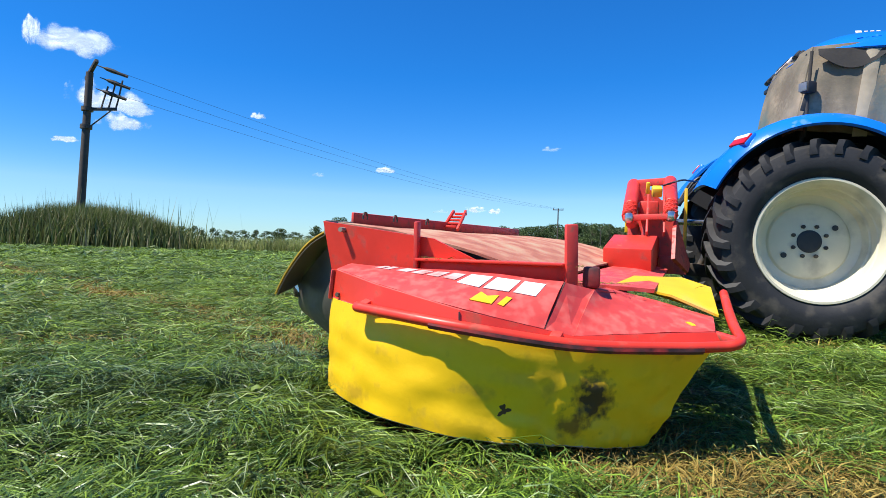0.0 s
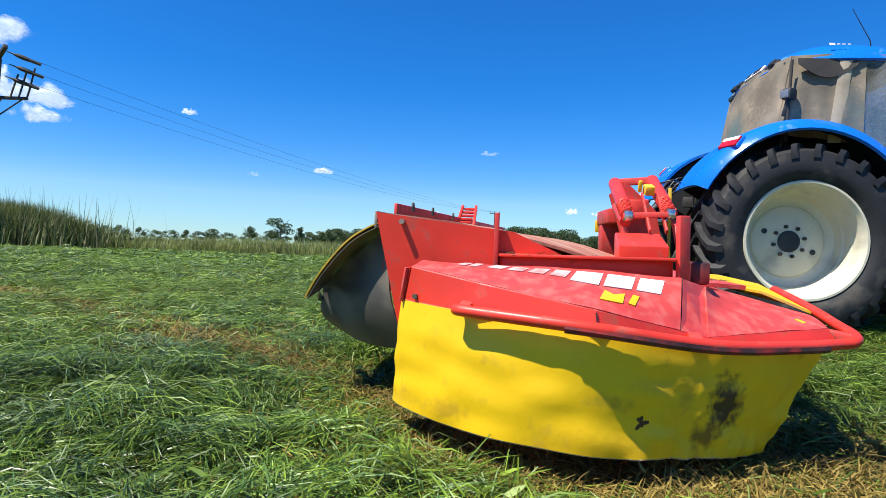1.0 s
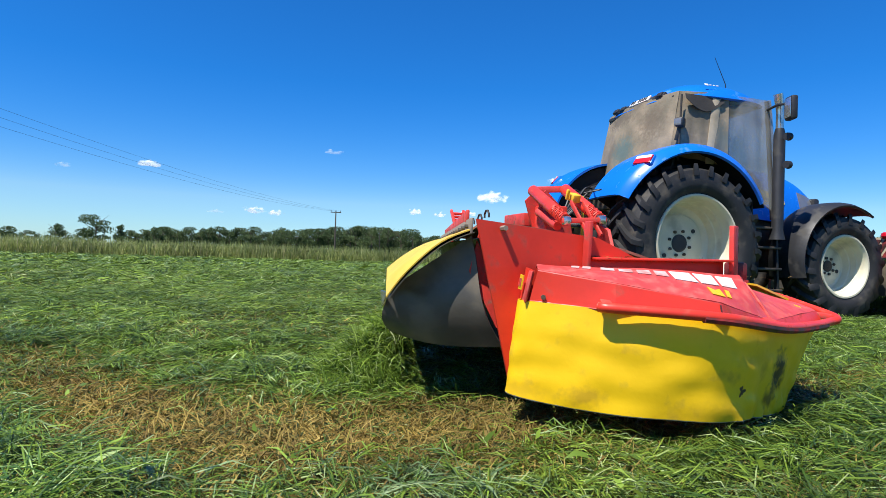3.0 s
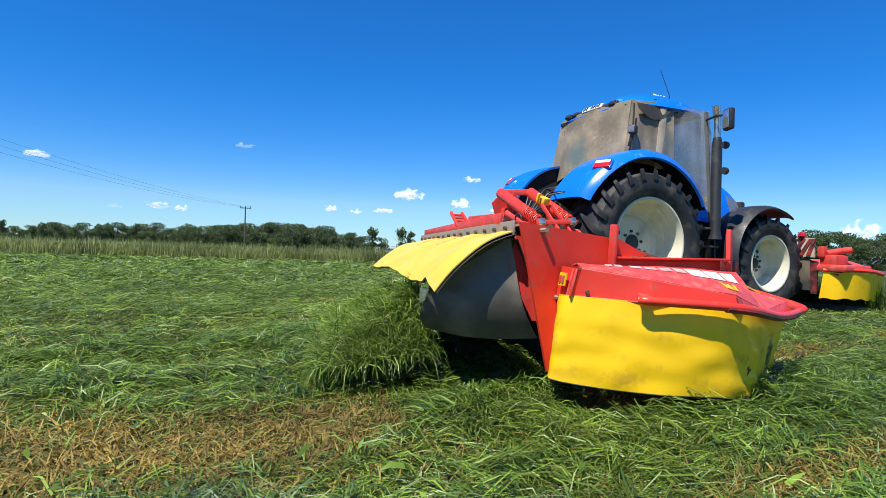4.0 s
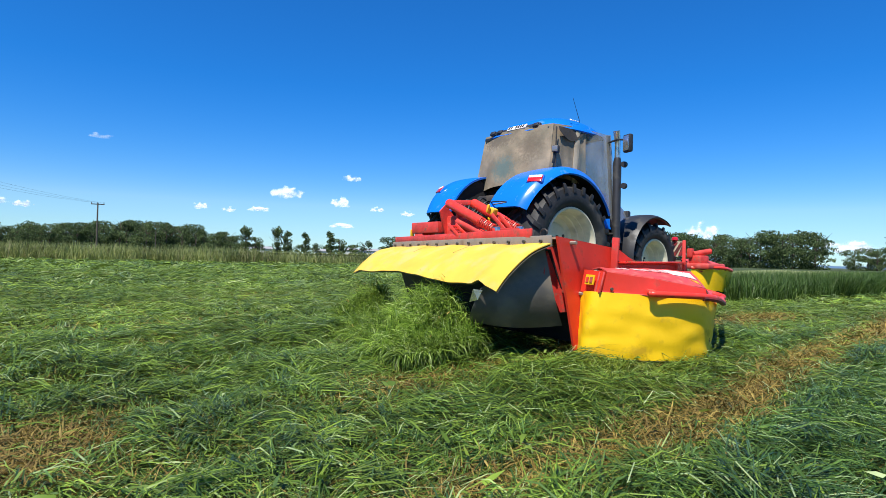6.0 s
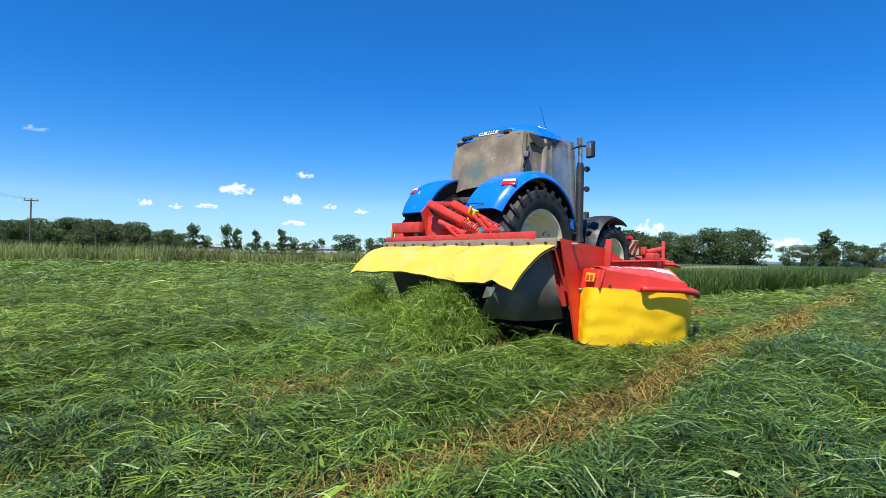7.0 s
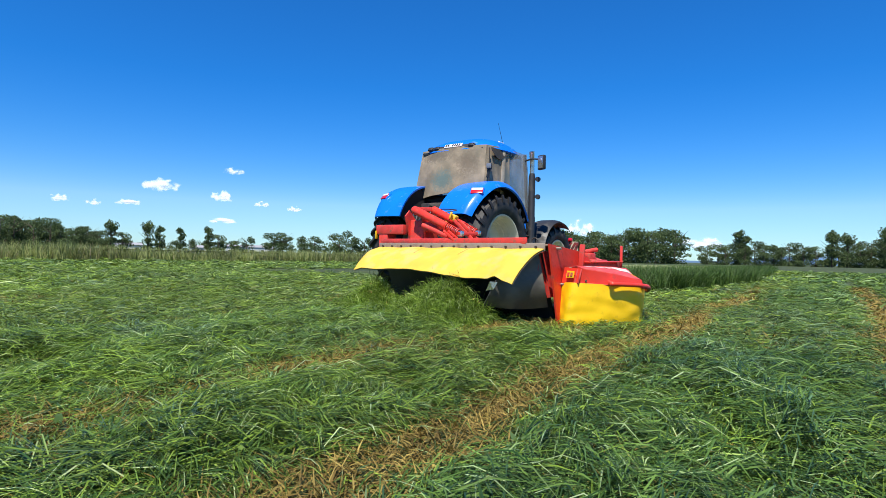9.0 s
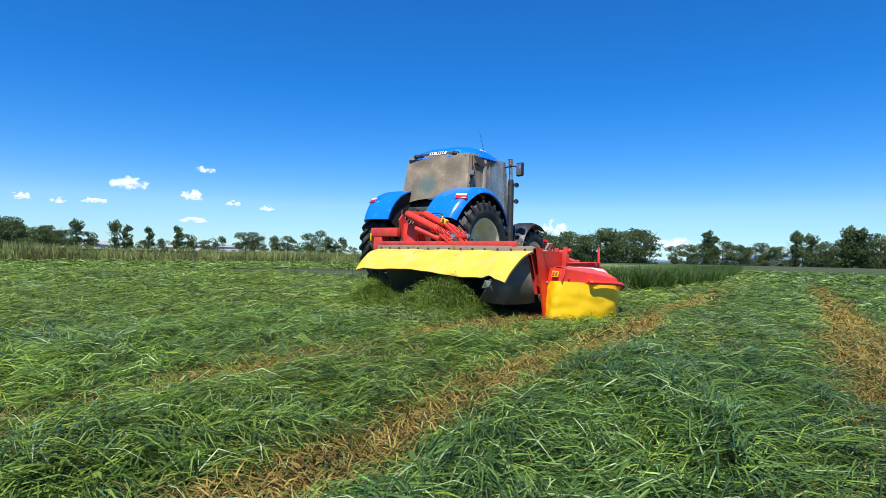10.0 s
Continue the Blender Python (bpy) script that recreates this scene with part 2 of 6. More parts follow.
M_LEAF = leafy("dark_tree_leaves", (0.045, 0.08, 0.025), (0.12, 0.17, 0.06), 0.7, 0.35, patch=0.3)
M_LEAF_LIGHT = leafy("light_tree_leaves", (0.055, 0.095, 0.03), (0.15, 0.20, 0.07), 0.7, 0.35, patch=0.3)


def cloud_material(name, most):
    """Sunlit, faintly glowing droplets, dense in the middle, frayed towards the rim, flatter below."""
    m = bpy.data.materials.new(name)
    m.use_nodes = True
    N, L = m.node_tree.nodes, m.node_tree.links

    def math_node(kind, a, c, d=None):
        x = N.new("ShaderNodeMath")
        x.operation = kind
        for sock, v in zip(x.inputs, (a, c, d)):
            if isinstance(v, bpy.types.NodeSocket):
                L.new(v, sock)
            elif v is not None:
                sock.default_value = v
        return x.outputs[0]
    co = N.new("ShaderNodeTexCoord").outputs["Object"]
    xyz = N.new("ShaderNodeSeparateXYZ")
    L.new(co, xyz.inputs[0])
    below = math_node("MULTIPLY", math_node("MINIMUM", xyz.outputs["Z"], 0.0), 0.9)
    z = math_node("ADD", xyz.outputs["Z"], below)
    r2 = math_node("ADD", math_node("MULTIPLY", xyz.outputs["X"], xyz.outputs["X"]), math_node("MULTIPLY", z, z))
    shift = N.new("ShaderNodeVectorMath")
    shift.operation = "MULTIPLY_ADD"
    L.new(co, shift.inputs[0])
    shift.inputs[1].default_value = (1.7, 0.0, 1.1)
    own = N.new("ShaderNodeCombineXYZ")
    rnd = math_node("MULTIPLY", N.new("ShaderNodeObjectInfo").outputs["Random"], 60.0)
    for k in ("X", "Y", "Z"):
        L.new(rnd, own.inputs[k])
    L.new(own.outputs[0], shift.inputs[2])
    n = N.new("ShaderNodeTexNoise")
    n.inputs["Scale"].default_value, n.inputs["Detail"].default_value = 1.3, 6
    L.new(shift.outputs[0], n.inputs["Vector"])
    body = math_node("SUBTRACT", math_node("MULTIPLY_ADD", n.outputs["Fac"], 3.2, -0.95), math_node("MULTIPLY", r2, 1.15))
    mr = N.new("ShaderNodeMapRange")
    mr.interpolation_type = "SMOOTHSTEP"
    for k, v in (("From Min", 0.0), ("From Max", 0.75), ("To Min", 0.0), ("To Max", most)):
        mr.inputs[k].default_value = v
    L.new(body, mr.inputs["Value"])
    d, t = N.new("ShaderNodeBsdfDiffuse"), N.new("ShaderNodeBsdfTranslucent")
    d.inputs["Color"].default_value = t.inputs["Color"].default_value = (0.88, 0.89, 0.90, 1)
    x = N.new("ShaderNodeMixShader")
    x.inputs["Fac"].default_value = 0.5
    L.new(d.outputs[0], x.inputs[1])
    L.new(t.outputs[0], x.inputs[2])
    # added glow whitens the cloud beyond what sun and sky give
    e = N.new("ShaderNodeEmission")
    e.inputs["Color"].default_value, e.inputs["Strength"].default_value = (0.80, 0.89, 1.0, 1), 0.32
    both = N.new("ShaderNodeAddShader")
    L.new(x.outputs[0], both.inputs[0])
    L.new(e.outputs[0], both.inputs[1])
    y = N.new("ShaderNodeMixShader")
    L.new(mr.outputs["Result"], y.inputs["Fac"])
    L.new(N.new("ShaderNodeBsdfTransparent").outputs[0], y.inputs[1])
    L.new(both.outputs[0], y.inputs[2])
    L.new(y.outputs[0], N["Material Output"].inputs["Surface"])
    return m


M_CLOUD = cloud_material("white_cloud", 0.88)
M_CLOUD_THIN = cloud_material("thin_cloud", 0.22)


def ground_material():
    m = bpy.data.materials.new("mown_meadow_soil")
    m.use_nodes = True
    N, L = m.node_tree.nodes, m.node_tree.links
    b = N["Principled BSDF"]
    pos = N.new("ShaderNodeNewGeometry").outputs["Position"]
    cols = []
    for scale, lo, hi, a, c in ((0.22, 0.35, 0.65, (0.030, 0.048, 0.009, 1), (0.075, 0.10, 0.021, 1)),
                                (9.0, 0.3, 0.75, (0.35, 0.4, 0.3, 1), (1.3, 1.25, 1.15, 1)),
                                (60.0, 0.35, 0.7, (0.45, 0.45, 0.4, 1), (1.25, 1.25, 1.2, 1))):
        n = N.new("ShaderNodeTexNoise")
        n.inputs["Scale"].default_value, n.inputs["Detail"].default_value = scale, 6
        L.new(pos, n.inputs["Vector"])
        r = N.new("ShaderNodeValToRGB")
        r.color_ramp.elements[0].position, r.color_ramp.elements[1].position = lo, hi
        r.color_ramp.elements[0].color, r.color_ramp.elements[1].color = a, c
        L.new(n.outputs["Fac"], r.inputs["Fac"])
        cols.append((r.outputs["Color"], n.outputs["Fac"]))
    out = cols[0][0]
    for c, _ in cols[1:]:
        x = N.new("ShaderNodeMix")
        x.data_type, x.blend_type = "RGBA", "MULTIPLY"
        x.inputs["Factor"].default_value = 0.8
        L.new(out, x.inputs["A"])
        L.new(c, x.inputs["B"])
        out = x.outputs["Result"]
    L.new(out, b.inputs["Base Color"])
    b.inputs["Roughness"].default_value = 0.9
    bp = N.new("ShaderNodeBump")
    bp.inputs["Strength"].default_value, bp.inputs["Distance"].default_value = 0.8, 0.05
    L.new(cols[1][1], bp.inputs["Height"])
    L.new(bp.outputs["Normal"], b.inputs["Normal"])
    return m


M_GROUND = ground_material()


def smudge(mat, spots):
    """Adds soft-edged stains of a given centre, reach and colour to a surface."""
    N, L = mat.node_tree.nodes, mat.node_tree.links
    b = N["Principled BSDF"]
    co = N.new("ShaderNodeTexCoord").outputs["Object"]
    n = N.new("ShaderNodeTexNoise")
    n.inputs["Scale"].default_value, n.inputs["Detail"].default_value = 26, 6
    L.new(co, n.inputs["Vector"])
    for centre, reach, colour, most in spots:
        v = N.new("ShaderNodeVectorMath")
        v.operation = "SUBTRACT"
        L.new(co, v.inputs[0])
        v.inputs[1].default_value = centre
        d = N.new("ShaderNodeVectorMath")
        d.operation = "DIVIDE"
        L.new(v.outputs[0], d.inputs[0])
        d.inputs[1].default_value = reach
        ln = N.new("ShaderNodeVectorMath")
        ln.operation = "LENGTH"
        L.new(d.outputs[0], ln.inputs[0])
        ad = N.new("ShaderNodeMath")
        ad.operation = "MULTIPLY_ADD"
        L.new(n.outputs["Fac"], ad.inputs[0])
        ad.inputs[1].default_value = 1.6
        L.new(ln.outputs["Value"], ad.inputs[2])
        mr = N.new("ShaderNodeMapRange")
        for k, val in (("From Min", 1.15), ("From Max", 1.75), ("To Min", most), ("To Max", 0.0)):
            mr.inputs[k].default_value = val
        L.new(ad.outputs[0], mr.inputs["Value"])
        x = N.new("ShaderNodeMix")
        x.data_type = "RGBA"
        L.new(mr.outputs["Result"], x.inputs["Factor"])
        L.new(b.inputs["Base Color"].links[0].from_socket, x.inputs["A"])
        x.inputs["B"].default_value = (*colour, 1)
        L.new(x.outputs["Result"], b.inputs["Base Color"])

# ---- building tools ----
def part(name, bm, material, parent=None, label="", smooth=38):
    """Links a bmesh as one mesh object under a thing or under a part."""
    bmesh.ops.recalc_face_normals(bm, faces=bm.faces)
    if smooth:
        for f in bm.faces:
            f.smooth = True
        for e in bm.edges:
            e.smooth = len(e.link_faces) == 2 and e.calc_face_angle(0) < radians(smooth)
    me = bpy.data.meshes.new(name)
    bm.to_mesh(me)
    bm.free()
    me.materials.append(material)
    ob = new(name, me)
    ob.parent = parent
    return tagged(ob, label)


def V(*a):
    return Vector(a)


def box(bm, c, s, rot=None, bevel=0.01):
    """A box with softened edges: centre, size, optional rotation matrix."""
    r = bmesh.ops.create_cube(bm, size=1)
    vs = r["verts"]
    bmesh.ops.scale(bm, vec=s, verts=vs)
    if bevel:
        es = {e for v in vs for e in v.link_edges}
        g = bmesh.ops.bevel(bm, geom=list(es), offset=min(bevel, min(s) * 0.3), segments=2, affect="EDGES", profile=0.5)
        vs = list({v for f in g["faces"] for v in f.verts} | {v for v in vs if v.is_valid})
    m = Matrix.Translation(c) @ (rot.to_4x4() if rot else Matrix())
    bmesh.ops.transform(bm, matrix=m, verts=vs)


def beam(bm, a, b, w, h, bevel=0.006, up=(0, 0, 1)):
    """A rectangular bar from a to b."""
    a, b = Vector(a), Vector(b)
    d = b - a
    y = d.normalized()
    x = y.cross(Vector(up))
    x = x.normalized() if x.length > 1e-4 else Vector((1, 0, 0))
    z = x.cross(y)
    box(bm, (a + b) / 2, (w, d.length, h), Matrix((x, y, z)).transposed(), bevel)


def tube(bm, pts, r, seg=10, caps=True, radii=None):
    """A round tube along points."""
    pts = [Vector(p) for p in pts]
    rings = []
    ref = Vector((0.13, 0.27, 1)).normalized()
    for i, p in enumerate(pts):
        d = (pts[min(i + 1, len(pts) - 1)] - pts[max(i - 1, 0)]).normalized()
        if abs(d.dot(ref)) > 0.97:
            ref = Vector((1, 0.1, 0)).normalized()
        u = d.cross(ref).normalized()
        v = d.cross(u)
        rr = radii[i] if radii else r
        rings.append([bm.verts.new(p + rr * (math.cos(2 * math.pi * k / seg) * u + math.sin(2 * math.pi * k / seg) * v)) for k in range(seg)])
    for a, b in zip(rings, rings[1:]):
        for k in range(seg):
            bm.faces.new((a[k], a[(k + 1) % seg], b[(k + 1) % seg], b[k]))
    if caps:
        bm.faces.new(rings[0][::-1])
        bm.faces.new(rings[-1])


def plate(bm, pts, t, normal=None):
    """A flat or slightly folded plate with thickness t through a ring of points."""
    pts = [Vector(p) for p in pts]
    n = Vector(normal) if normal else sum(((pts[i] - pts[0]).cross(pts[i + 1] - pts[0]) for i in range(1, len(pts) - 1)), Vector())
    n = n.normalized() * t / 2
    a = [bm.verts.new(p + n) for p in pts]
    b = [bm.verts.new(p - n) for p in pts]
    bm.faces.new(a)
    bm.faces.new(b[::-1])
    k = len(pts)
    for i in range(k):
        bm.faces.new((a[i], b[i], b[(i + 1) % k], a[(i + 1) % k]))


def sheet(bm, f, nu, nv, t):
    """A bent sheet with thickness: f(u, v) gives points for u, v in 0..1."""
    top = [[Vector(f(i / nu, j / nv)) for j in range(nv + 1)] for i in range(nu + 1)]
    nor = []
    for i in range(nu + 1):
        row = []
        for j in range(nv + 1):
            du = top[min(i + 1, nu)][j] - top[max(i - 1, 0)][j]
            dv = top[i][min(j + 1, nv)] - top[i][max(j - 1, 0)]
            row.append(du.cross(dv).normalized())
        nor.append(row)
    a = [[bm.verts.new(top[i][j]) for j in range(nv + 1)] for i in range(nu + 1)]
    b = [[bm.verts.new(top[i][j] - nor[i][j] * t) for j in range(nv + 1)] for i in range(nu + 1)]
    for i in range(nu):
        for j in range(nv):
            bm.faces.new((a[i][j], a[i + 1][j], a[i + 1][j + 1], a[i][j + 1]))
            bm.faces.new((b[i][j], b[i][j + 1], b[i + 1][j + 1], b[i + 1][j]))
    for i in range(nu):
        bm.faces.new((a[i][0], b[i][0], b[i + 1][0], a[i + 1][0]))
        bm.faces.new((a[i][nv], a[i + 1][nv], b[i + 1][nv], b[i][nv]))
    for j in range(nv):
        bm.faces.new((a[0][j], a[0][j + 1], b[0][j + 1], b[0][j]))
        bm.faces.new((a[nu][j], b[nu][j], b[nu][j + 1], a[nu][j + 1]))


def lathe(bm, profile, seg=48, side=1):
    """Turns (x, r) points round the x axis."""
    rings = [[bm.verts.new((side * x, r * math.cos(2 * math.pi * k / seg), r * math.sin(2 * math.pi * k / seg))) for k in range(seg)] for x, r in profile]
    for a, b in zip(rings, rings[1:]):
        for k in range(seg):
            bm.faces.new((a[k], a[(k + 1) % seg], b[(k + 1) % seg], b[k]))


def along(pts, s):
    """The point at 0..1 of the length of a line of points."""
    pts = [Vector(p) for p in pts]
    ls = [(b - a).length for a, b in zip(pts, pts[1:])]
    d = max(0, min(1, s)) * sum(ls)
    for a, b, l in zip(pts, pts[1:], ls):
        if d <= l:
            return a.lerp(b, d / l)
        d -= l
    return pts[-1]


def curve_pts(pts, n):
    """A smooth line through points (Catmull-Rom)."""
    p = [Vector(q) for q in pts]
    p = [2 * p[0] - p[1]] + p + [2 * p[-1] - p[-2]]
    out = []
    for i in range(1, len(p) - 2):
        for k in range(n):
            t = k / n
            out.append(0.5 * (2 * p[i] + (p[i + 1] - p[i - 1]) * t + (2 * p[i - 1] - 5 * p[i] + 4 * p[i + 1] - p[i + 2]) * t * t + (3 * p[i] - p[i - 1] - 3 * p[i + 1] + p[i + 2]) * t ** 3))
    return out + [p[-2]]


def wob(x, y, z=0.0, s=1.0):
    return noise.noise(Vector((x * s, y * s, z * s)))


def ground_z(x, y):
    """The meadow's height: a shallow dip where the camera stands."""
    a = min(1, max(0, (y - 3.0) / 6.0))
    b = min(1, max(0, (x + 4.5) / 2.5))
    a, b = a * a * (3 - 2 * a), b * b * (3 - 2 * b)
    return -0.17 * (1 - a) * b + 0.012 * math.sin(x * 1.7 + y * 0.6) * math.sin(y * 1.3 - x * 0.4)

# ---- ground ----
def build_ground():
    bm = bmesh.new()
    xs = sorted({round(-14 + 0.4 * i, 3) for i in range(61)} | {-4000, -1500, -500, -200, -100, -60, -40, -30, -20, 15, 20, 30, 60, 150, 500, 1500, 4000})
    ys = sorted({round(-8 + 0.4 * i, 3) for i in range(71)} | {-4000, -1500, -500, -200, -100, -50, -25, -12, 26, 35, 50, 80, 150, 500, 1500, 4000})
    g = [[bm.verts.new((x, y, ground_z(x, y))) for y in ys] for x in xs]
    for i in range(len(xs) - 1):
        for j in range(len(ys) - 1):
            bm.faces.new((g[i][j], g[i + 1][j], g[i + 1][j + 1], g[i][j + 1]))
    tagged(part("ground", bm, M_GROUND, smooth=60), kind="structure")


build_ground()


# ---- grass: fields of single blades ----
def np_ground(x, y):
    a = np.clip((y - 3.0) / 6.0, 0, 1)
    b = np.clip((x + 4.5) / 2.5, 0, 1)
    a, b = a * a * (3 - 2 * a), b * b * (3 - 2 * b)
    return -0.17 * (1 - a) * b + 0.012 * np.sin(x * 1.7 + y * 0.6) * np.sin(y * 1.3 - x * 0.4)


def np_noise(x, y, s, seed):
    r = np.random.RandomState(seed)
    out = 0
    for k in range(5):
        f = s * (0.6 + 0.5 * k)
        a, p = r.uniform(0, 6.28, 2)
        out = out + np.sin(f * (x * np.cos(a) + y * np.sin(a)) + p + 1.3 * np.sin(f * 0.6 * (y * np.cos(a) - x * np.sin(a)))) / (1 + 0.4 * k)
    return out / 2.2


def bare(x, y):
    """1 where the sward is thin and brown: strips between swaths and a worn track."""
    w = np_noise(x, y, 1.4, 5)
    mid = np.where(y < 1.5, -2.1 - (1.5 - y) * 1.15, np.minimum(-2.1 + (y - 1.5) * 0.07, -1.6))
    wide = 0.55 - 0.27 * np.clip((y - 1.5) / 3.5, 0, 1)
    s1 = np.exp(-((x - mid - 0.15 * w) / wide) ** 2) * np.clip((14 - y) / 4, 0, 1)
    s2 = np.exp(-((x + 0.17 - 0.08 * w + 0.12 * np.clip(6 - y, 0, 4) + 0.03 * np.clip(y - 9, 0, 60)) / 0.21) ** 2) * np.clip((y - 2.6) / 1.2, 0, 1) * np.clip((40 - y) / 20, 0, 1)
    track = 1.72 - 0.024 * np.clip(y - 20, 0, 15) - 0.043 * np.clip(y - 35, 0, 60)
    s3 = np.exp(-((x - track - 0.06 * w) / 0.27) ** 2) * np.clip((y - 6.5) / 1.5, 0, 1) * np.clip((90 - y) / 30, 0, 1)
    return np.clip(0.10 + 0.12 * w + s1 * (0.72 + 0.70 * w) + s2 * np.clip(0.62 + 0.85 * np_noise(x, y, 0.9, 7), 0.1, 1.2) + s3 * 1.2, 0, 0.96)


def blades(name, x, y, z0, az, length, width, lift, droop, material, label, category="", rng=None):
    """Joined ribbons of two bends each: base, middle, tip."""
    n = len(x)
    dx, dy = np.cos(az), np.sin(az)
    px, py = -dy, dx
    cl, sl = np.cos(lift), np.sin(lift)
    mx, my, mz = x + dx * cl * length * 0.5, y + dy * cl * length * 0.5, z0 + sl * length * 0.5
    l2 = lift - droop
    tx, ty, tz = mx + dx * np.cos(l2) * length * 0.5, my + dy * np.cos(l2) * length * 0.5, mz + np.sin(l2) * length * 0.5
    tw = rng.uniform(-0.8, 0.8, n) * width
    h = width / 2
    co = np.empty((n, 5, 3), np.float32)
    co[:, 0] = np.stack([x - px * h, y - py * h, z0 - tw * 0.5], 1)
    co[:, 1] = np.stack([x + px * h, y + py * h, z0 + tw * 0.5], 1)
    co[:, 2] = np.stack([mx + px * h, my + py * h, mz + tw * 0.5], 1)
    co[:, 3] = np.stack([mx - px * h, my - py * h, mz - tw * 0.5], 1)
    co[:, 4] = np.stack([tx, ty, tz], 1)
    me = bpy.data.meshes.new(name)
    me.vertices.add(n * 5)
    me.vertices.foreach_set("co", co.ravel())
    idx = (np.arange(n)[:, None] * 5 + np.array([0, 1, 2, 3, 3, 2, 4])[None]).ravel()
    me.loops.add(n * 7)
    me.loops.foreach_set("vertex_index", idx.astype(np.int32))
    me.polygons.add(n * 2)
    st = (np.arange(n)[:, None] * 7 + np.array([0, 4])[None]).ravel()
    me.polygons.foreach_set("loop_start", st.astype(np.int32))
    me.update(calc_edges=True)
    me.validate()
    me.materials.append(material)
    return tagged(new(name, me), label, category, kind="stuff")


def scatter(rng, n, x0, x1, y0, y1):
    return rng.uniform(x0, x1, n), rng.uniform(y0, y1, n)


def lay_grass():
    rng = np.random.RandomState(3)
    zones = (  # x0, x1, y0, y1, per square metre, length, width, how high it lies
        (-4.2, 1.4, -3.4, 4.2, 5200, (0.06, 0.25), 0.0042, 0.10),
        (-4.2, 3.4, 4.2, 8.6, 4500, (0.07, 0.28), 0.0043, 0.10),
        (-9.5, -4.2, -5.0, 9.0, 1700, (0.06, 0.22), 0.0062, 0.11),
        (-4.2, 5.0, 8.6, 14.5, 1500, (0.06, 0.23), 0.0066, 0.09),
        (1.4, 9.5, -8.0, 4.2, 190, (0.16, 0.40), 0.018, 0.08),
        (-9.5, 1.4, -12.0, -3.4, 190, (0.16, 0.40), 0.018, 0.08),
        (-9.5, -4.2, 9.0, 15.0, 600, (0.09, 0.28), 0.010, 0.10),
        (-20.0, -9.5, -14.0, 18.0, 330, (0.12, 0.32), 0.014, 0.12),
        (-9.5, 9.0, 14.5, 26.0, 330, (0.12, 0.32), 0.014, 0.11),
        (-38.0, -20.0, -30.0, 40.0, 80, (0.2, 0.45), 0.035, 0.14),
        (-20.0, 14.0, 26.0, 60.0, 75, (0.2, 0.45), 0.035, 0.14),
    )
    for x0, x1, y0, y1, dens, (l0, l1), wd, pile in zones:
        n = int((x1 - x0) * (y1 - y0) * dens)
        x, y = scatter(rng, n, x0, x1, y0, y1)
        # drop what the camera never faces
        keep = ~((x > 1.9 + 0.35 * np.clip(y - 4, 0, 40)) & (y < 30)) & (y > -1.8 - 0.55 * np.abs(np.clip(x, -60, 0)))
        if dens > 500:
            x, y = x[keep], y[keep]
        b = bare(x, y)
        clump = np_noise(x, y, 3.2, 11) * 0.5 + np_noise(x, y, 7.5, 12) * 0.5
        keep = rng.uniform(size=len(x)) > b * 0.97
        x, y, b, clump = x[keep], y[keep], b[keep], clump[keep]
        n = len(x)
        swath = 0.5 + 0.5 * np.sin(x * 1.9 + 0.5 * np_noise(x, y, 0.7, 14) * 2)
        row = 0.5 + 0.5 * np.sin(8.5 * (x + 0.25 * np_noise(x, y, 1.3, 15)) + 1.2 * y + 1.6 * np_noise(x, y, 2.2, 16))
        az = 1.45 + 1.5 * np_noise(x, y, 1.1, 21) + 1.3 * np_noise(x, y, 5.0, 22) + rng.normal(0, 1.0, n)
        az = np.where(rng.uniform(size=n) < 0.5, az, az + np.pi)
        # most blades lie in locks that share one way
        cell = max(0.10, wd * 16)
        ci, cj = np.floor((x + 0.05 * np_noise(x, y, 9, 41)) / cell), np.floor((y + 0.05 * np_noise(x, y, 9, 42)) / cell)
        hsh = np.modf(np.abs(np.sin(ci * 127.1 + cj * 311.7) * 43758.5453))[0]
        hs2 = np.modf(np.abs(np.sin(ci * 269.5 + cj * 183.3) * 28001.83))[0]
        lock = rng.uniform(size=n) < 0.80
        az = np.where(lock, 1.45 + 1.5 * np_noise(x, y, 1.1, 21) + (hsh - 0.5) * 3.2 + rng.normal(0, 0.28, n), az)
        clump = np.where(lock, clump + 0.7 * (hs2 - 0.4), clump)
        z = np_ground(x, y) + rng.uniform(0.0, 1.0, n) ** 1.3 * pile * (0.15 + 0.35 * swath + 0.75 * row ** 2 + 1.0 * np.clip(clump, -0.2, 1.2)) * (1 - 0.75 * b) + 0.004
        length = rng.uniform(l0, l1, n) * (0.8 + 0.4 * np.clip(clump + 0.5, 0, 1))
        lift = np.abs(rng.normal(0.03, 0.22, n))
        droop = lift * rng.uniform(0.8, 2.2, n) + np.abs(rng.normal(0, 0.25, n))
        blue = (np_noise(x, y, 1.5, 31) + 0.4 * np_noise(x, y, 5.0, 32) + rng.normal(0, 0.35, n)) > 1.15
        deep = ~blue & (rng.uniform(size=n) < 0.12 + 0.55 * np.clip((x + 0.15) / 0.25, 0, 1) * np.clip((y - 2) / 2, 0, 1) + 0.35 * np.clip(np_noise(x, y, 1.2, 51), 0, 1))
        wid = wd * rng.uniform(0.6, 1.5, n)
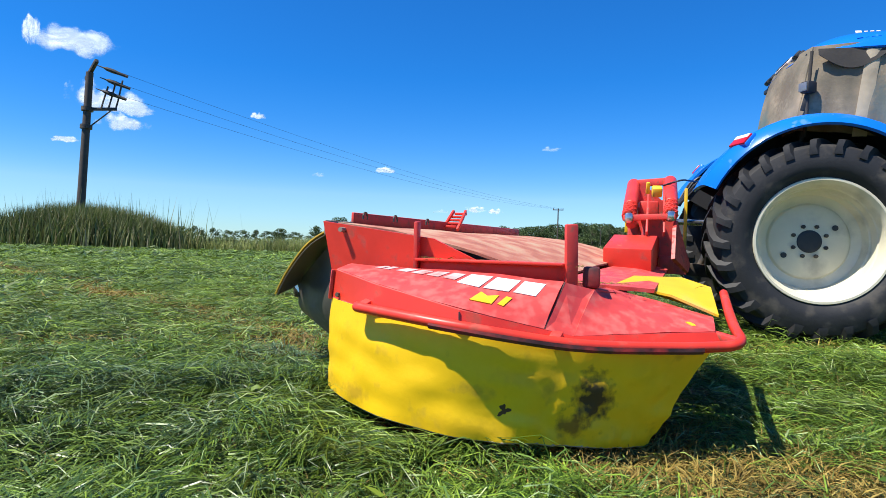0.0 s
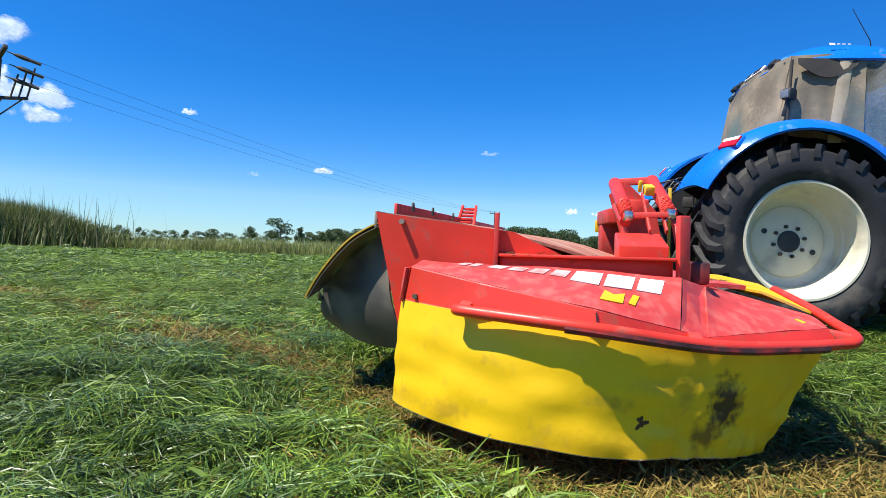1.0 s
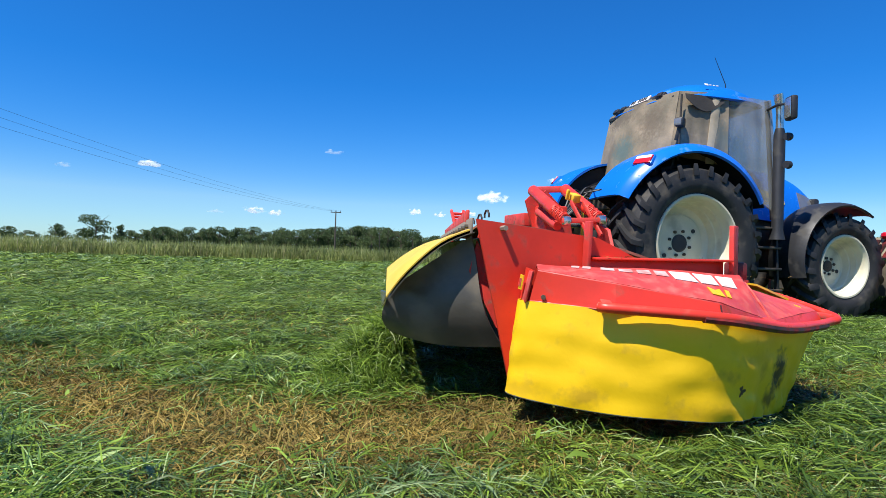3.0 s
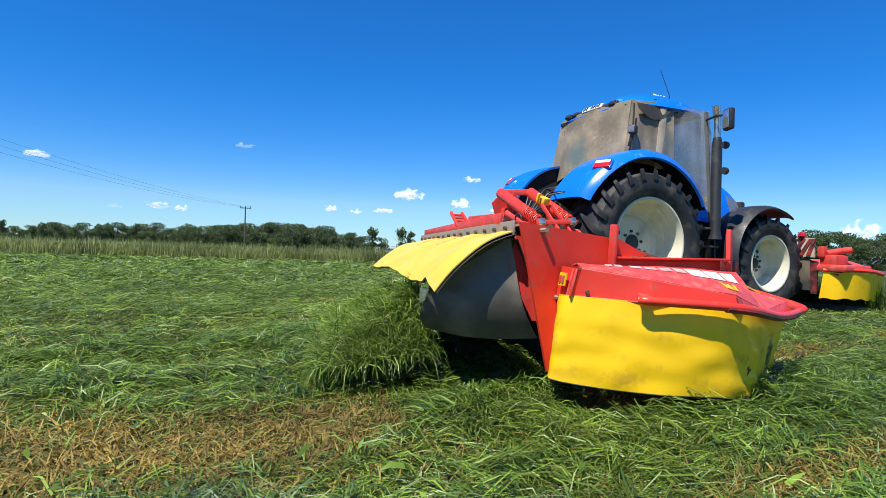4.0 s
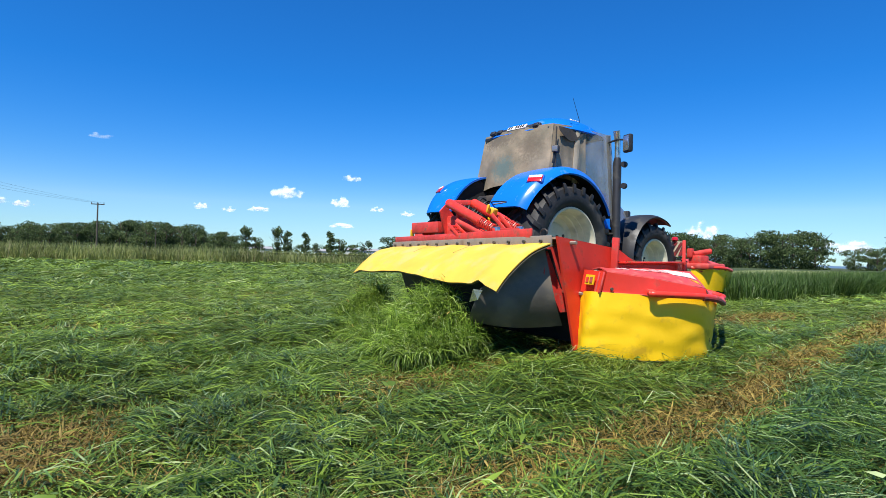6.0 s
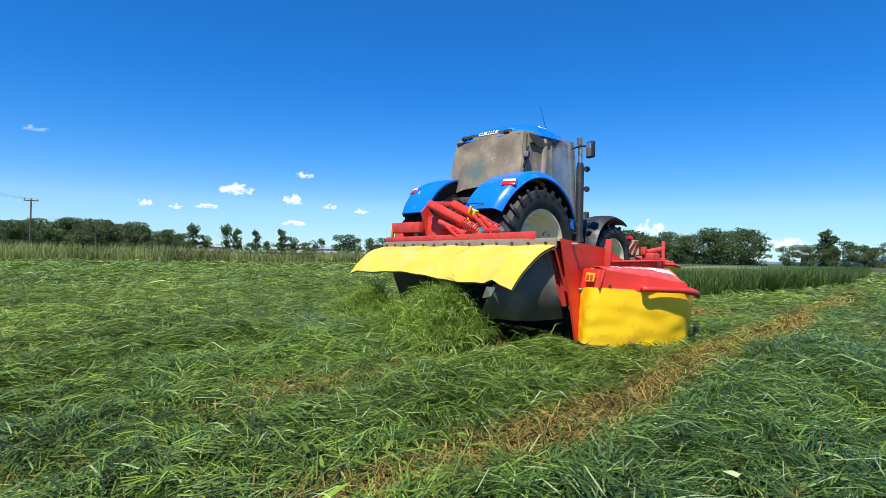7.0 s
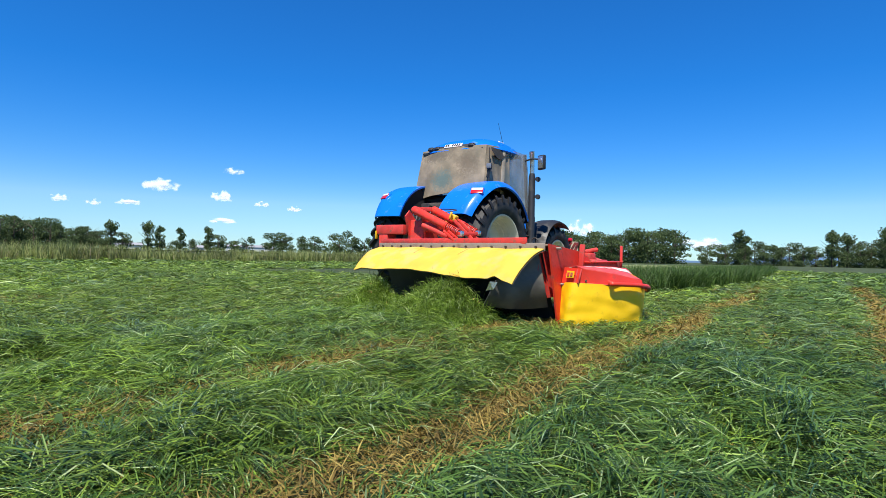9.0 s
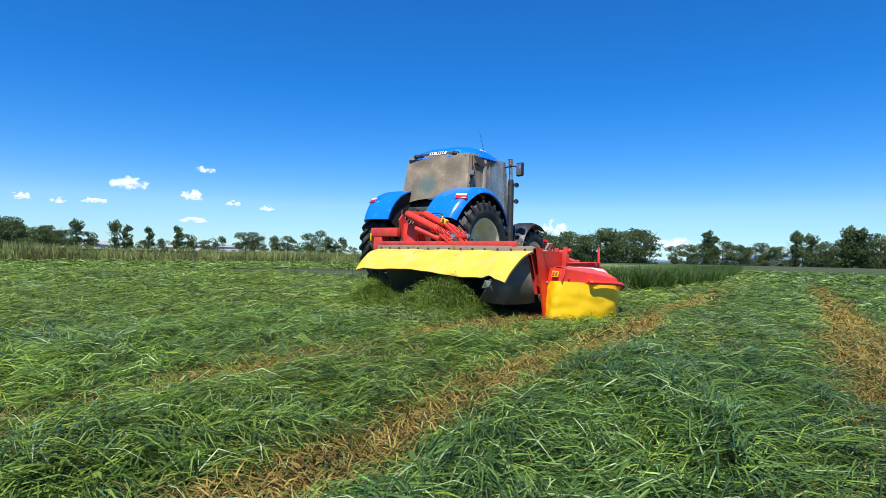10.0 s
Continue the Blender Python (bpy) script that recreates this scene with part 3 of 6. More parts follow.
        for sel, mat, nm, lab in ((~blue & ~deep, M_FARBLADE if wd > 0.006 else M_BLADE, "mown_grass", "loose mown green grass lying in thick swaths"),
                                  (deep, M_FARDEEP if wd > 0.006 else M_DEEPBLADE, "dark_mown_grass", "dark green cut grass lying in matted locks"),
                                  (blue, M_BLUEBLADE, "sheen_grass", "cut grass lying on the swaths, painted with a bluish sheen")):
            blades(nm, x[sel], y[sel], z[sel], az[sel], length[sel], wid[sel], lift[sel], droop[sel], mat, lab, "grass", rng)
        # short stubble, mostly in the thin strips
        if dens > 150:
            m = int((x1 - x0) * (y1 - y0) * dens * 0.85)
            x, y = scatter(rng, m, x0, x1, y0, y1)
            b = bare(x, y)
            k = rng.uniform(size=m) < b * 1.2 + 0.03
            x, y = x[k], y[k]
            m = len(x)
            blades("stubble", x, y, np_ground(x, y), rng.uniform(0, 6.28, m), rng.uniform(0.04, 0.12, m) * (1 + wd * 20), wd * rng.uniform(0.7, 1.6, m),
                   rng.uniform(0.05, 0.9, m), rng.uniform(0, 0.8, m), M_STRAW, "short brown and straw-coloured stubble", "stubble", rng)
    # broad leaves lying among the near grass
    n = 260
    x, y = scatter(rng, n, -3.5, 1.2, -1.2, 8.0)
    blades("dock_leaves", x, y, np_ground(x, y) + 0.07, rng.uniform(0, 6.28, n), rng.uniform(0.05, 0.11, n), rng.uniform(0.014, 0.03, n),
           rng.uniform(0.0, 0.5, n), rng.uniform(0, 0.8, n), M_BLADE, "broad dock and clover leaves in the cut grass", "leaves", rng)


lay_grass()


falling = []


def strip_edge(y):
    """The near edge of the grass that still stands before the machines."""
    return np.where(y < 25, -2.45 + 0.115 * (y - 13.5), -1.13 - 0.06 * (y - 25))


def stand_grass():
    """Uncut meadow: an edge far to the side, a strip before the machines, and a reed clump by the pole."""
    rng = np.random.RandomState(8)
    edge = [(-60, -62), (-45, -22), (-39, 0), (-34, 20), (-35, 85)]
    ex, ey = np.array([e[0] for e in edge], float), np.array([e[1] for e in edge], float)
    n = 70000
    y = rng.uniform(-62, 85, n)
    x = np.interp(y, ey, ex) - rng.exponential(3.0, n) + 0.5 * np_noise(y, y * 0, 0.5, 2)
    h = rng.uniform(0.6, 1.3, n) * (1.0 + 0.18 * np_noise(x, y, 0.35, 6))
    blades("standing_grass", x, y, np_ground(x, y), rng.uniform(0, 6.28, n), h, rng.uniform(0.015, 0.04, n), rng.uniform(1.15, 1.57, n),
           rng.uniform(0, 0.7, n), M_TALL, "tall uncut meadow grass with pale seed heads", "grass", rng)
    lab = "strip of uncut green meadow grass"
    n = 66000
    y = 18.0 + 38 * rng.uniform(size=n) ** 1.5
    x = strip_edge(y) - rng.exponential(1.6, n) + 0.12 * np_noise(y, y * 0, 2.0, 4)
    blades("standing_grass", x, y, np_ground(x, y), rng.uniform(0, 6.28, n), rng.uniform(0.35, 0.68, n), rng.uniform(0.006, 0.014, n), rng.uniform(1.1, 1.57, n),
           rng.uniform(0, 0.9, n), M_UNCUT, lab, "grass", rng)
    # the metres that go down one by one before the front mower
    for y0 in np.arange(10.0, 18.0, 0.8):
        n = 2600
        y = y0 + 0.8 * rng.uniform(size=n)
        x = strip_edge(y) - 2.2 * rng.uniform(size=n) + 0.12 * np_noise(y, y * 0, 2.0, 4)
        ob = blades("standing_grass", x, y, np_ground(x, y), rng.uniform(0, 6.28, n), rng.uniform(0.30, 0.64, n), rng.uniform(0.005, 0.011, n), rng.uniform(1.1, 1.57, n),
                    rng.uniform(0, 0.9, n), M_UNCUT, lab, "grass", rng)
        falling.append((y0, ob))
    n = 18000
    r, a = rng.normal(0, 1, n), rng.normal(0, 1, n)
    x, y = -43.5 + 1.8 * r, -22.0 + 3.0 * a
    h = rng.uniform(1.3, 3.2, n) * np.exp(-0.11 * (a * a + 0.4 * r * r)) + 0.3
    blades("reed_clump", x, y, np_ground(x, y), rng.uniform(0, 6.28, n), h, rng.uniform(0.04, 0.09, n), rng.uniform(1.2, 1.57, n),
           rng.uniform(0, 0.5, n), M_REED, "dense clump of tall reeds round the pole", "reeds", rng)
    n = 170
    x, y = -43.5 + 2.2 * rng.normal(0, 1, n), -22.0 + 4.0 * rng.normal(0, 1, n)
    blades("reed_plumes", x, y, np_ground(x, y), rng.uniform(0, 6.28, n), rng.uniform(2.6, 4.3, n), np.full(n, 0.045), rng.uniform(1.4, 1.57, n),
           rng.uniform(0, 0.25, n), M_REED, "dry reed stalks with plumes above the clump", "reeds", rng)


stand_grass()


def canopy(name, pts, z, label):
    bm = bmesh.new()
    bm.faces.new([bm.verts.new((x, y, z)) for x, y in pts])
    bmesh.ops.triangulate(bm, faces=bm.faces)
    tagged(part(name, bm, M_TALLSHEET), label, "meadow", kind="stuff")


M_TALLSHEET = pbr("standing_grass_canopy", (0.20, 0.235, 0.075), 0.9, 0, 0.35, 0.25, 0.5, (0.22, 0.19, 0.09), 0.35, 0.12, fine=4.0)
canopy("standing_meadow", [(-36.5, 85), (-36, 20), (-41, 0), (-47, -22), (-62, -62), (-160, -90), (-170, 100)], 0.78, "wide uncut meadow behind the mown strip")
canopy("standing_meadow", [(-3.2, 20), (-3.0, 26), (-4.6, 57), (-14, 57), (-8, 20)], 0.40, "uncut meadow ahead of the front mower")


# ---- trees ----
def on_bearing(az, d):
    return -math.sin(radians(az)) * d, math.cos(radians(az)) * d


def build_tree(seed, h, w, tall, leaf, dense=2100):
    """A tree with a tapered trunk, limbs and a crown of many leaf clumps with gaps."""
    rng = random.Random(seed)
    root = new("tree")
    bm = bmesh.new()
    tube(bm, [(0, 0, -0.3), (0.05, 0, h * 0.2), (0.1, 0.08, h * 0.5), (0.0, 0.1, h * 0.85)], 0, 8, True, [h * 0.028, h * 0.022, h * 0.014, h * 0.004])
    for _ in range(7):
        a, z = rng.uniform(0, 6.28), h * rng.uniform(0.25, 0.65)
        l = w * rng.uniform(0.25, 0.45)
        tube(bm, [(0, 0, z), (math.cos(a) * l * 0.5, math.sin(a) * l * 0.5, z + l * 0.35), (math.cos(a) * l, math.sin(a) * l, z + l * 0.8)], 0, 6, True, [h * 0.012, h * 0.007, h * 0.002])
    part("trunk", bm, M_BARK, root)
    lobes = []
    for _ in range(17):
        a = rng.uniform(0, 6.28)
        if tall:
            z = rng.uniform(0.12, 0.95)
            r = w * 0.30 * (1.05 - 0.75 * abs(z - 0.4)) * rng.uniform(0.3, 0.8)
        else:
            z = rng.uniform(0.0, 0.86)
            r = w * 0.36 * math.sqrt(max(0.42, 1 - ((z - 0.48) / 0.5) ** 2)) * rng.uniform(0.45, 1.0)
        lobes.append((math.cos(a) * r, math.sin(a) * r, z * h, w * rng.uniform(0.13, 0.24), h * rng.uniform(0.07, 0.14)))
    vs, fs = [], []
    for _ in range(dense):
        x, y, z, rw, rh = rng.choice(lobes)
        d = Vector((rng.gauss(0, 1), rng.gauss(0, 1), rng.gauss(0, 1))).normalized() * rng.uniform(0.6, 1.12)
        c = Vector((x + d.x * rw, y + d.y * rw, max(h * 0.01, z + d.z * rh)))
        s = h * rng.uniform(0.013, 0.032)
        n1 = Vector((rng.gauss(0, 1), rng.gauss(0, 1), rng.gauss(0, 1))).normalized()
        n2 = n1.orthogonal().normalized()
        n3 = n1.cross(n2)
        k = len(vs)
        vs += [c + n2 * s, c + n3 * s * rng.uniform(0.5, 1) + n1 * s * 0.4, c - n2 * s * rng.uniform(0.6, 1), c - n3 * s + n1 * s * 0.4]
        fs += [(k, k + 1, k + 2), (k, k + 2, k + 3)]
    me = bpy.data.meshes.new("crown")
    me.from_pydata([tuple(v) for v in vs], [], fs)
    me.materials.append(leaf)
    crown = new("crown", me)
    crown.parent = root
    return root


def plant_trees():
    kinds = [build_tree(1, 10, 9, False, M_LEAF), build_tree(2, 10, 8, False, M_LEAF_LIGHT), build_tree(3, 10, 11, False, M_LEAF, 2600),
             build_tree(4, 10, 6, True, M_LEAF), build_tree(5, 10, 7, True, M_LEAF_LIGHT), build_tree(6, 10, 12, False, M_LEAF_LIGHT, 2600)]
    labels = ["round broadleaf tree with a dark green crown", "broadleaf tree with a lighter green crown", "wide dark green broadleaf tree", "tall slim dark green tree",
              "tall slim tree with a loose light crown", "wide spreading tree with a lighter green crown"]
    rng = random.Random(4)
    rows = []  # bearing, top's elevation, distance, kind, group
    single = ((108.2, 1.2, 420, 0), (101.1, 1.35, 420, 1), (97.8, 1.6, 420, 0), (95.0, 2.35, 420, 2), (93.2, 1.5, 420, 3), (63.1, 2.1, 380, 4), (62.2, 1.7, 380, 1),
              (60.3, 2.15, 380, 4), (59.4, 1.9, 380, 3), (57.7, 1.8, 380, 3), (55.4, 1.95, 380, 3), (54.5, 1.75, 380, 1), (52.1, 1.5, 380, 0), (49.7, 1.8, 380, 2),
              (48.9, 1.85, 380, 2), (46.9, 1.7, 380, 0), (46.0, 1.6, 380, 2), (43.6, 2.2, 330, 5), (42.4, 1.75, 330, 0), (41.2, 1.7, 330, 0),
              (7.1, 2.4, 260, 3), (6.6, 2.0, 260, 3), (0.4, 2.3, 250, 4), (-0.6, 2.1, 250, 4), (-3.2, 2.6, 240, 4), (-3.9, 2.5, 240, 3), (-5.2, 2.4, 240, 2), (53.3, 1.2, 420, 1), (56.6, 1.15, 420, 0))
    for az, el, d, k in single:
        rows.append((az, el, d, k, "trees standing singly along the field"))
    az = 92.5
    while az > 63.8:
        el = 1.35 + 0.55 * min(1, (92.5 - az) / 14) + 0.4 * math.exp(-((az - 71) / 5) ** 2) - 0.5 * max(0, (68 - az) / 5) + rng.uniform(-0.22, 0.28)
        rows.append((az, el, rng.uniform(330, 390), rng.choice((0, 1, 2, 2, 5, 0)), "far edge of the wood"))
        az -= rng.uniform(0.36, 0.62)
    az = 28.0
    while az > 11.6:
        el = 2.2 + 0.45 * math.sin((28 - az) * 0.35) ** 2 + rng.uniform(-0.2, 0.35)
        rows.append((az, el, rng.uniform(215, 245), rng.choice((0, 2, 5, 1, 2)), "clump of field trees"))
        az -= rng.uniform(0.5, 0.85)
    az = 9.6
    while az > -12:
        el = 1.5 + rng.uniform(-0.2, 0.3) + (0.5 if az < -2 else 0)
        rows.append((az, el, rng.uniform(245, 275), rng.choice((0, 1, 2, 5)), "trees along the far hedge"))
        az -= rng.uniform(0.5, 0.9)
    az = 127.0
    while az > 64:
        rows.append((az, (0.95 if az > 93 else 1.15) + rng.uniform(-0.15, 0.15), rng.uniform(470, 520), rng.choice((0, 2, 2, 5)), "low far hedgerow"))
        az -= rng.uniform(0.65, 1.1)
    az = 64
    while az > 40:
        rows.append((az, 0.8 + rng.uniform(-0.15, 0.25), rng.uniform(560, 600), rng.choice((2, 5)), "low far hedgerow"))
        az -= rng.uniform(0.7, 1.2)
    first = {}
    for az, el, d, k, group in rows:
        x, y = on_bearing(az, d)
        h = (0.7 + d * math.tan(radians(el))) * 1.12
        m = pose(x, y, ground_z(x, y), 0, 0, rng.uniform(0, 360)) @ Matrix.Scale(h / 10, 4)
        ob = kinds[k]
        if k in first:
            ob = copy_thing(ob, m)
        else:
            first[k] = m
        tagged(ob, labels[k], "tree", group)
        ob["group"] = group
    for k, m in first.items():
        kinds[k].matrix_basis = m


plant_trees()


# ---- poles, wires, sheds, hill, clouds ----
def pole_near():
    x, y = on_bearing(117.3, 50)
    root = new("power_pole")
    root.location = (x, y, 0)
    root.rotation_euler = (radians(-1.8), radians(-1.5), radians(20))
    H = 12.7
    bm = bmesh.new()
    tube(bm, [(0, 0, -0.5), (0, 0, H)], 0, 16, True, [0.30, 0.25])
    part("pole", bm, M_WOOD, root, "weathered dark wooden pole")
    bm = bmesh.new()
    beam(bm, (-0.9, -0.3, H - 0.3), (0.9, 0.5, H + 0.7), 0.24, 0.26)
    part("crossarm", bm, M_STEEL, root, "slanted dark steel crossarm")
    for z, r in ((H - 2.7, 0.4), (H - 4.0, 0.4)):
        bm = bmesh.new()
        tube(bm, [(0, 0, z - 0.15), (0, 0, z + 0.15)], r, 14)
        part("collar", bm, M_STEEL, root)
    bm = bmesh.new()
    beam(bm, (0, 0, H - 2.7), (0.4, 1.9, H - 2.5), 0.2, 0.2)
    beam(bm, (0, 0, H - 4.2), (0.4, 1.6, H - 2.6), 0.08, 0.08)
    part("switch_bracket", bm, M_STEEL, root)
    for k in range(3):
        bm = bmesh.new()
        yy = 0.9 + 0.45 * k
        tube(bm, [(0.3, yy, H - 2.6), (0.3, yy + 0.15, H - 1.8), (0.3, yy + 0.35, H - 0.9 + 0.3 * k)], 0.06, 8)
        part("switch_rod", bm, M_STEEL, root)
    for k in range(3):
        bm = bmesh.new()
        a = Vector((0.4, 0.5 + 0.2 * (k == 1), H + 0.5 - 0.85 * k))
        b = a + Vector((0.2, 2.0, -0.55))
        tube(bm, [a + (b - a) * s for s in (0, 0.2, 0.3, 0.5, 0.7, 1)], 0, 8, True, [0.03, 0.05, 0.13, 0.16, 0.12, 0.10])
        part("insulator", bm, M_STEEL, root, "dark strain insulator")
    return tagged(root, "tall dark wooden power pole with a slanted crossarm", "power pole")


def pole_far(az, d, h, arm, label):
    x, y = on_bearing(az, d)
    root = new("power_pole")
    root.location = (x, y, 0)
    root.rotation_euler = (0, 0, radians(az))
    bm = bmesh.new()
    tube(bm, [(0, 0, -0.5), (0, 0, h)], 0, 10, True, [0.20, 0.14])
    part("pole", bm, M_WOOD, root)
    bm = bmesh.new()
    beam(bm, (-arm, 0, h - 0.25), (arm, 0, h - 0.25), 0.16, 0.2)
    part("crossarm", bm, M_STEEL, root)
    for k in (-1, 0, 1):
        bm = bmesh.new()
        tube(bm, [(k * arm * 0.9, 0, h - 0.2), (k * arm * 0.9, 0, h + 0.25)], 0.07, 8)
        part("insulator", bm, M_STEEL, root)
    return tagged(root, label, "power pole")


pole_near()
pole_far(74.5, 150, 11.0, 1.3, "far wooden power pole with a straight crossarm")
pole_far(70.5, 300, 12.5, 1.2, "slim power pole far off before the wood")

for k in range(3):
    a = Vector((*on_bearing(117.0 - 2.2, 50), 13.0 - 0.85 * k))
    b = Vector((*on_bearing(74.5 + 0.4 * (k - 1), 150), 11.1))
    bm = bmesh.new()
    tube(bm, [a.lerp(b, s / 24) - Vector((0, 0, 1.6 * 4 * (s / 24) * (1 - s / 24))) for s in range(25)], 0.011, 5)
    tagged(part("power_line", bm, M_STEEL), "thin sagging overhead wire between the poles", "wire", "wires between the poles")


def shed(az, d, length, depth, h, turn, label):
    x, y = on_bearing(az, d)
    root = new("farm_shed")
    root.location = (x, y, 0)
    root.rotation_euler = (0, 0, radians(az + turn))
    bm = bmesh.new()
    box(bm, (0, 0, h / 2), (length, depth, h), None, 0.05)
    part("wall", bm, M_WALL, root)
    bm = bmesh.new()
    plate(bm, [(-length / 2 - 0.5, -depth / 2 - 0.5, h), (length / 2 + 0.5, -depth / 2 - 0.5, h), (length / 2 + 0.5, 0, h + 1.6), (-length / 2 - 0.5, 0, h + 1.6)], 0.2)
    plate(bm, [(-length / 2 - 0.5, depth / 2 + 0.5, h), (-length / 2 - 0.5, 0, h + 1.6), (length / 2 + 0.5, 0, h + 1.6), (length / 2 + 0.5, depth / 2 + 0.5, h)], 0.2)
    part("roof", bm, M_ROOF, root)
    n = max(2, int(length / 6))
    for i in range(n):
        bm = bmesh.new()
        box(bm, ((i + 0.5) / n * length - length / 2, -depth / 2 - 0.05, h * 0.5), (2.2, 0.15, 1.3), None, 0.02)
        part("window", bm, M_BLACK, root)
    return tagged(root, label, "shed")


shed(52.2, 430, 26, 12, 4.6, 8, "long low white shed far across the meadow")
shed(50.6, 440, 12, 10, 3.8, -5, "small white outbuilding far across the meadow")
shed(61.8, 420, 14, 9, 4.2, 12, "white farmhouse far off among trees")
shed(56.3, 430, 10, 9, 3.6, 0, "low white building far off beside trees")


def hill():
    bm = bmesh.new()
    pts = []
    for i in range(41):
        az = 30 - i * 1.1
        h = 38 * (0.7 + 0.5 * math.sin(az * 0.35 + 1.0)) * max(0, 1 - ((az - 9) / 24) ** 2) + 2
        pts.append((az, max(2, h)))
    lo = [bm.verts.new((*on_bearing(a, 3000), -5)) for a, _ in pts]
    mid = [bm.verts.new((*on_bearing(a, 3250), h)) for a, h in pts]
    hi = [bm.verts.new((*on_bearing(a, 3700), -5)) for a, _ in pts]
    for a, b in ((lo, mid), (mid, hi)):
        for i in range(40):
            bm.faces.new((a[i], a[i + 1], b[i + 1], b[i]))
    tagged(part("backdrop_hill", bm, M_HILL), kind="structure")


hill()

CLOUDS = [(120.9, 15.6, 1.2, 1.9), (118.1, 15.4, 5.0, 2.0), (116.6, 11.3, 3.2, 1.9), (113.9, 11.0, 4.6, 1.6), (114.3, 9.5, 3.2, 1.3), (118.5, 7.8, 1.7, 0.5),
          (103.3, 11.4, 1.2, 0.5), (91.4, 7.15, 2.0, 0.6), (97.6, 6.4, 1.2, 0.35), (75.4, 9.5, 2.0, 0.4), (80.6, 3.5, 1.3, 0.5), (82.3, 3.65, 1.9, 0.6),
          (85.8, 3.35, 1.2, 0.3), (59.8, 5.67, 2.6, 1.0), (67.3, 4.15, 1.4, 0.5), (65.0, 3.98, 1.1, 0.45), (62.4, 4.1, 1.8, 0.45), (54.8, 4.95, 1.7, 0.8),
          (54.0, 7.35, 1.7, 0.6), (51.2, 4.5, 1.4, 0.5), (54.6, 2.85, 2.5, 0.45), (20.9, 2.8, 2.6, 1.3), (10.0, 1.5, 3.4, 1.0), (48.4, 4.2, 1.2, 0.45)]


def cloud(az, el, w, h, seed):
    """A small fair-weather cloud: a billowed lens that frays out towards its rim."""
    d = 2600
    k = math.tan(radians(1)) * d
    bm = bmesh.new()
    bmesh.ops.create_icosphere(bm, subdivisions=4, radius=1)
    for v in bm.verts:
        v.co.y *= 1 + 0.5 * wob(v.co.x * 3, v.co.z * 3, seed)
    ob = part("cloud", bm, M_CLOUD if h > 0.44 else M_CLOUD_THIN, smooth=180)
    x, y = on_bearing(az, d)
    ob.location = (x, y, d * math.tan(radians(el)))
    ob.rotation_euler = (0, 0, radians(az))
    ob.scale = (k * w * 0.72, k * h * 0.5, k * h * 0.95)
    tagged(ob, "small white fair-weather cloud" if h > 0.44 else "thin white wisp of cloud", "cloud", "scattered small clouds")


for i, (az, el, w, h) in enumerate(CLOUDS):
    cloud(az, el, w, h, i)


# ---- tractor: y ahead, x to its own right side, origin on the ground below the rear axle ----
REAR_R, FRONT_R = 0.92, 0.69
REAR_HUB, FRONT_HUB = (0.93, 0.0, 0.91), (0.88, 2.34, 0.70)


